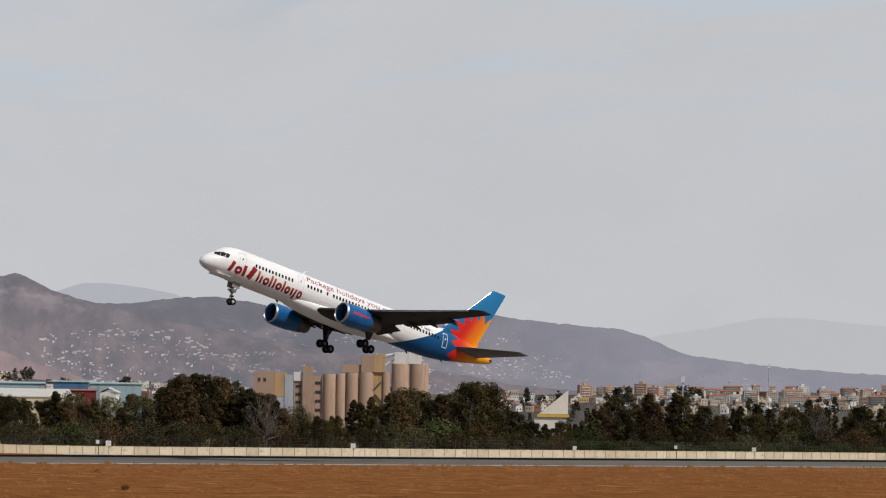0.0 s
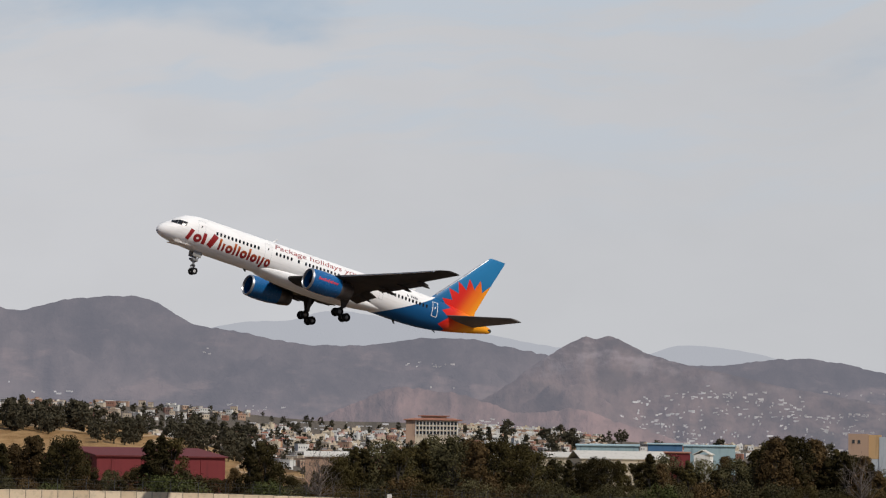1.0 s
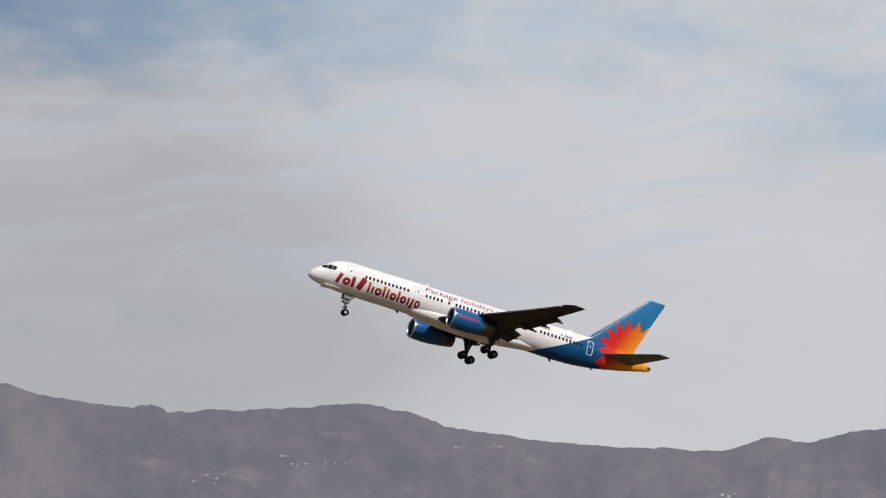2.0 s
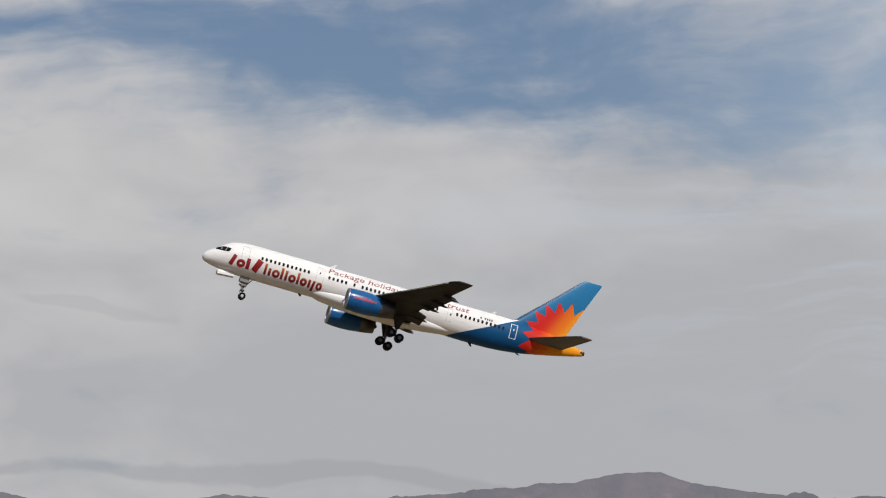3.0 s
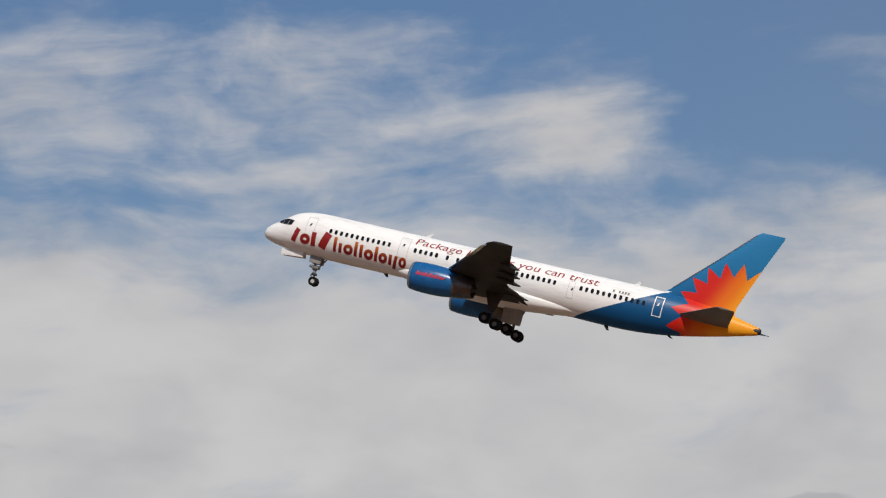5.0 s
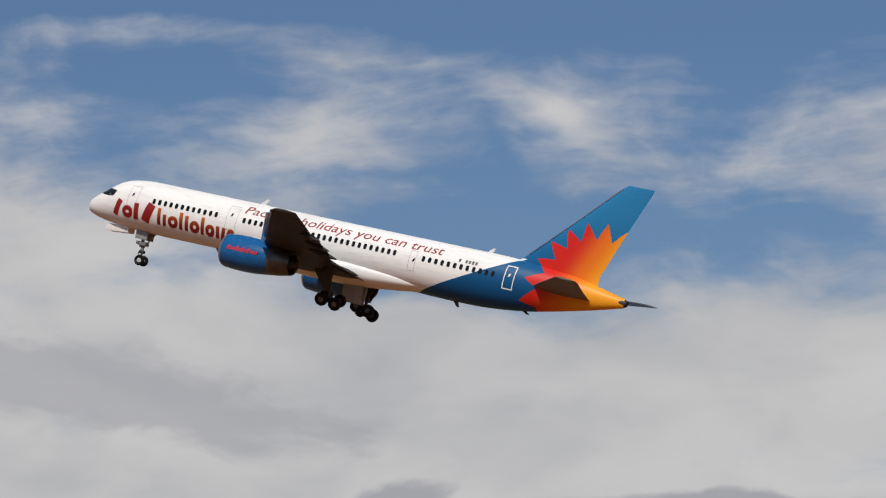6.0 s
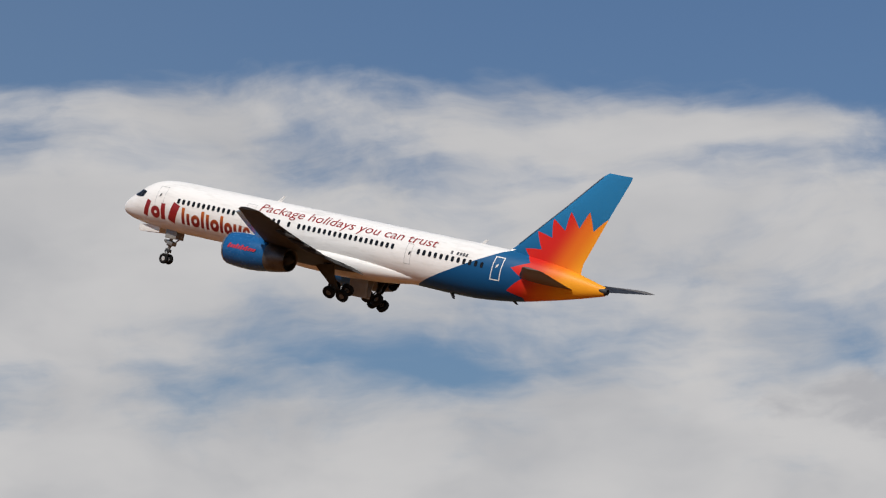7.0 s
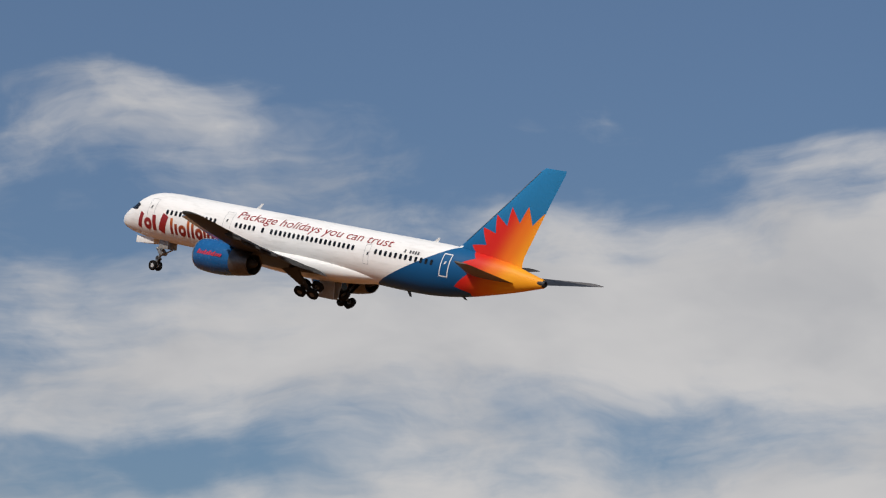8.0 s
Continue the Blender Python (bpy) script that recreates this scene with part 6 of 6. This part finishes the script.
def build_hotel():
    ob = tagged(new("hotel"), "long cream arcaded building with overhanging red-brown roof", "building")
    block(ob, "wall", CREAM_WALL, (-11.4, 0, -8), (14, 14, 6.0), 0.05)
    windows(ob, -11.2, 13.4, -2.6, 5.8, -0.02, 12, 3, 1.2, 1.8)
    for z in (-0.25, 2.6):
        block(ob, "gallery_rail", CREAM_WALL, (-11.3, -0.9, z), (13.8, -0.06, z + 0.8))
    for i in range(13):
        x = -11.1 + 2.05 * i
        block(ob, "pillar", WHITE_WALL, (x - 0.2, -1.0, -3.0), (x + 0.2, -0.94, 6.0))
    block(ob, "end_wall", TAN, (-17.0, -0.4, -8), (-11.5, 14, 6.05), 0.05)
    bm = bmesh.new()
    loft(bm, [[(-18.4, -1.9, 6.1), (16.4, -1.9, 6.1), (16.4, 15.6, 6.1), (-18.4, 15.6, 6.1)], [(-18.4, -1.9, 6.6), (16.4, -1.9, 6.6), (16.4, 15.6, 6.6), (-18.4, 15.6, 6.6)], [(-12, 3, 7.5), (11, 3, 7.5), (11, 11, 7.5), (-12, 11, 7.5)]])
    part("roof", bm, TILE_ROOF, ob, "red-brown low hipped roof", smooth=False)
    block(ob, "roof_house", TAN, (-8, 4.5, 7.4), (7, 9.5, 8.6))
    block(ob, "upper_roof", TILE_ROOF, (-10, 3.6, 8.6), (9, 10.4, 9.1), 0.05)
    place(ob, 33.83, 1900, 27.6)
    ob.scale = (0.80, 0.80, 0.80)
    return ob


def build_tank_house():
    ob = tagged(new("office_block"), "grey-white cubic block with dark window bands on the dry field", "building")
    block(ob, "wall", GREY_WALL, (-4.5, 0, -4), (0.3, 8, 6.6), 0.05)
    block(ob, "wall", GREY_WALL, (0.9, 0.5, -4), (4.5, 8, 6.9), 0.05)
    block(ob, "recess", SOOT, (0.3, 1.6, -4), (0.9, 8, 6.4))
    for z in (-2.2, 1.4, 5.0):
        block(ob, "window_band", SOOT, (-4.54, -0.05, z), (0.34, 8.05, z + 0.62))
        block(ob, "window_band", SOOT, (0.86, 0.45, z - 0.1), (4.54, 8.05, z + 0.45))
    for x0, x1, h in ((-4.2, -2.4, 0.9), (-1.4, 0.0, 1.6), (1.1, 2.6, 2.4), (3.2, 4.1, 1.3)):
        block(ob, "roof_unit", WHITE_WALL if x0 > 3 else GREY_WALL, (x0, 2, 6.5), (x1, 6, 6.5 + h), 0.03)
    for x, h in ((-3.4, 8.0), (-0.4, 8.6), (1.5, 9.6), (3.4, 8.9)):
        bm = bmesh.new()
        tube(bm, (x, 1.5, 6.5), (x, 1.5, h), 0.10, n=6)
        part("roof_pipe", bm, GEAR_GREY, ob)
    return place(ob, 24.52, 800, 12.2)


def build_masts():
    for az, d, h in ((45.83, 1500, 24), (47.05, 2300, 42), (40.0, 1700, 22)):
        bm = bmesh.new()
        tube(bm, (0, 0, 0), (0, 0, h), 0.35, 0.22, n=8)
        ob = tagged(new("antenna_mast"), "slim grey antenna mast above the roofs", "mast", "masts")
        part("pole", bm, GREY_WALL, ob)
        block(ob, "antenna_head", WHITE_WALL, (-0.7, -0.5, h - 2.2), (0.7, 0.5, h), 0.05)
        place(ob, az, d)


def build_markers():
    """Small white boxes and signs along the wall."""
    for az, y, w, h, z in ((37.66, 433, 0.75, 0.75, 1.15), (41.14, 433, 0.7, 0.7, 1.15), (44.3, 433, 0.55, 0.6, 1.15), (46.85, 433, 0.6, 0.65, 1.15), (36.1, 433, 0.55, 0.5, 1.15), (33.2, 433, 0.6, 0.7, 1.15)):
        ob = tagged(new("marker_box"), "small white box on the perimeter wall", "marker", "marker boxes")
        block(ob, "case", WHITE_WALL, (-w / 2, -0.2, 0), (w / 2, 0.2, h), 0.04)
        block(ob, "foot", STEEL, (-0.06, -0.06, -1.2), (0.06, 0.06, 0.0))
        place(ob, az, (y - 1.0) / math.cos(radians(az)), z + bank_rise(y * math.tan(radians(az))))
    for az in (37.52, 45.75):
        ob = tagged(new("runway_sign"), "small white and black sign on a post", "sign", "runway signs")
        block(ob, "panel", WHITE_WALL, (-0.35, -0.05, 1.5), (0.1, 0.05, 2.0), 0.02)
        block(ob, "dark_panel", STEEL, (0.15, -0.05, 1.5), (0.5, 0.05, 2.1), 0.02)
        block(ob, "post", STEEL, (-0.06, -0.04, 0), (0.06, 0.04, 1.2))
        place(ob, az, 428 / math.cos(radians(az)))


WEED = leaf_material("dry weeds", (0.095, 0.038, 0.013), (0.34, 0.15, 0.052))


def build_tufts():
    """Weeds on the near grass."""
    gen = random.Random(3)
    for az, d in ((37.9, 268), (37.5, 360)):
        bm = bmesh.new()
        for i in range(70):
            q, r = gen.uniform(0, 6.28), gen.uniform(0, 0.22)
            a = Vector((r * math.cos(q), r * math.sin(q), 0))
            b = a + Vector((gen.uniform(-0.3, 0.3), gen.uniform(-0.3, 0.3), gen.uniform(0.2, 0.55)))
            s = Vector((0.03, 0, 0))
            bm.faces.new([bm.verts.new(v) for v in (a - s, a + s, b)])
        ob = tagged(mesh_object("weed_tuft", bm, WEED, smooth=False), "small dry weed tuft in the brown grass", "plant", "weeds", kind="stuff")
        ob.location = at(az, d)


def build_clods():
    """Dry grass clumps and clods of earth, thick along the runway's edge."""
    gen = random.Random(12)
    verts, faces = [], []
    for i in range(4600):
        az = gen.uniform(33.5, 50.5)
        if i < 2600:
            y = gen.gauss(318.0, 7.0)
            h = 0.08 + 0.30 * gen.random() ** 2.5
        else:
            y = 175 + 138 * gen.random() ** 0.6
            h = 0.04 + 0.20 * gen.random() ** 3
        o = Vector((y * math.tan(radians(az)) + gen.gauss(0, 0.5), y, 0.0))
        for j in range(4):
            a = o + Vector((gen.gauss(0, 0.16), gen.gauss(0, 0.3), 0))
            w = gen.uniform(0.10, 0.40) if i < 2600 else gen.uniform(0.06, 0.26)
            q = len(verts)
            verts += [a - Vector((w, 0, 0)), a + Vector((w, 0.05, 0)), a + Vector((gen.uniform(-w, w), 0.1, h * gen.uniform(0.5, 1.2)))]
            faces.append((q, q + 1, q + 2))
    me = bpy.data.meshes.new("dry_grass_clumps")
    me.from_pydata([tuple(v) for v in verts], [], faces)
    me.materials.append(WEED)
    return tagged(new("dry_grass_clumps", me), "dry brown grass clumps and clods beside the runway", "grass", kind="stuff")


build_clods()
build_silos()
build_sail()
build_blocks()
build_sheds()
build_hotel()
build_tank_house()
build_masts()
build_markers()
build_town()
crowded_houses()
far_villages()
build_tufts()
build_fence()
plant_all()
build_wall()


# ---- motion: the airliner's flight and its gear ----
# seconds, place, bank, pitch, heading
FLIGHT_ROWS = [
    (0.0, 314.61, 361.67, 17.87, -0.47, -14.85, 179.23),
    (0.5, 279.93, 374.89, 22.41, 0.15, -14.60, 179.49),
    (1.0, 248.32, 394.02, 27.33, 1.33, -14.04, 179.65),
    (1.2, 239.35, 408.13, 29.60, 1.68, -13.91, 179.62),
    (1.5, 230.13, 437.97, 33.17, 2.29, -13.90, 179.20),
    (1.7, 218.63, 451.95, 35.59, 2.40, -13.96, 178.94),
    (2.8, 120.96, 459.49, 46.56, 2.72, -14.12, 177.16),
    (3.0, 102.68, 459.19, 48.28, 2.68, -14.23, 176.89),
    (3.5, 58.27, 464.68, 53.73, 2.46, -14.21, 175.85),
    (4.0, 10.63, 434.37, 54.12, 1.82, -13.94, 174.97),
    (4.5, -32.62, 405.92, 54.57, 1.82, -13.96, 174.62),
    (4.7, -48.17, 383.77, 53.11, 1.94, -14.02, 174.68),
    (5.8, -117.42, 276.27, 48.20, 0.29, -14.09, 177.89),
    (6.0, -131.90, 269.85, 49.12, 0.16, -14.04, 178.46),
    (6.2, -145.71, 262.17, 49.72, -0.08, -14.04, 179.35),
    (6.5, -167.95, 254.48, 51.41, -0.41, -14.09, 180.92),
    (6.8, -188.67, 244.49, 52.86, -0.64, -14.10, 182.49),
    (7.0, -196.00, 230.14, 52.28, -0.91, -14.06, 183.59),
    (7.5, -223.88, 208.86, 54.29, -0.82, -13.52, 186.43),
    (8.0, -247.80, 186.73, 55.55, -1.04, -13.38, 188.56),
]


def motions():
    walk(airliner, [(t, pose(x, y, z, rx, ry, rz)) for t, x, y, z, rx, ry, rz in FLIGHT_ROWS])
    folds = {1: ((0.0, 0, 0), (4.6, 0, 0), (5.8, -20, 9), (6.5, -32, 12), (7.2, -41, 12), (8.0, -50, 12)), -1: ((0.0, 0, 0), (4.7, 0, 0), (5.8, -14, 7), (6.5, -24, 12), (7.2, -30, 12), (8.0, -40, 12))}
    knee = Matrix.Translation((NOSE - 5.35, 0, -1.4))
    walk(gear["nose_leg", 0], [(t, knee @ pose(0, 0, 0, 0, -q, 0) @ knee.inverted()) for t, q in ((0.0, 0), (6.2, 0), (6.5, 4), (7.0, 14), (7.5, 22), (8.0, 31))])
    for side in (1, -1):
        # the doors swing down, then the legs begin to fold inwards
        hinge = (NOSE - 23.85, 3.74 * side, -1.35)
        # drag brings them a little aft as they unlock
        walk(gear["leg", side], [(t, pose(*hinge, side * q, aft, 0)) for t, q, aft in folds[side]])
        keel = (NOSE - 24.7, 0.45 * side, -1.72)
        walk(gear["door", side], [(t, pose(*keel, -side * q, 0, 0)) for t, q in ((0.0, -86), (2.9, -86), (3.6, -30), (4.2, 8), (8.0, 8))])
        shut, down = (NOSE - 3.2, 0.42 * side, -1.22), (NOSE - 3.2, 0.45 * side, -1.40)
        walk(gear["nose_door", side], [(0.0, pose(*shut, side * 84, 3, 0)), (2.3, pose(*shut, side * 84, 3, 0)), (2.9, pose(*down, side * 20, 4, 0)), (3.4, pose(*down, 0, 4, 0)), (8.0, pose(*down, 0, 4, 0))])


motions()
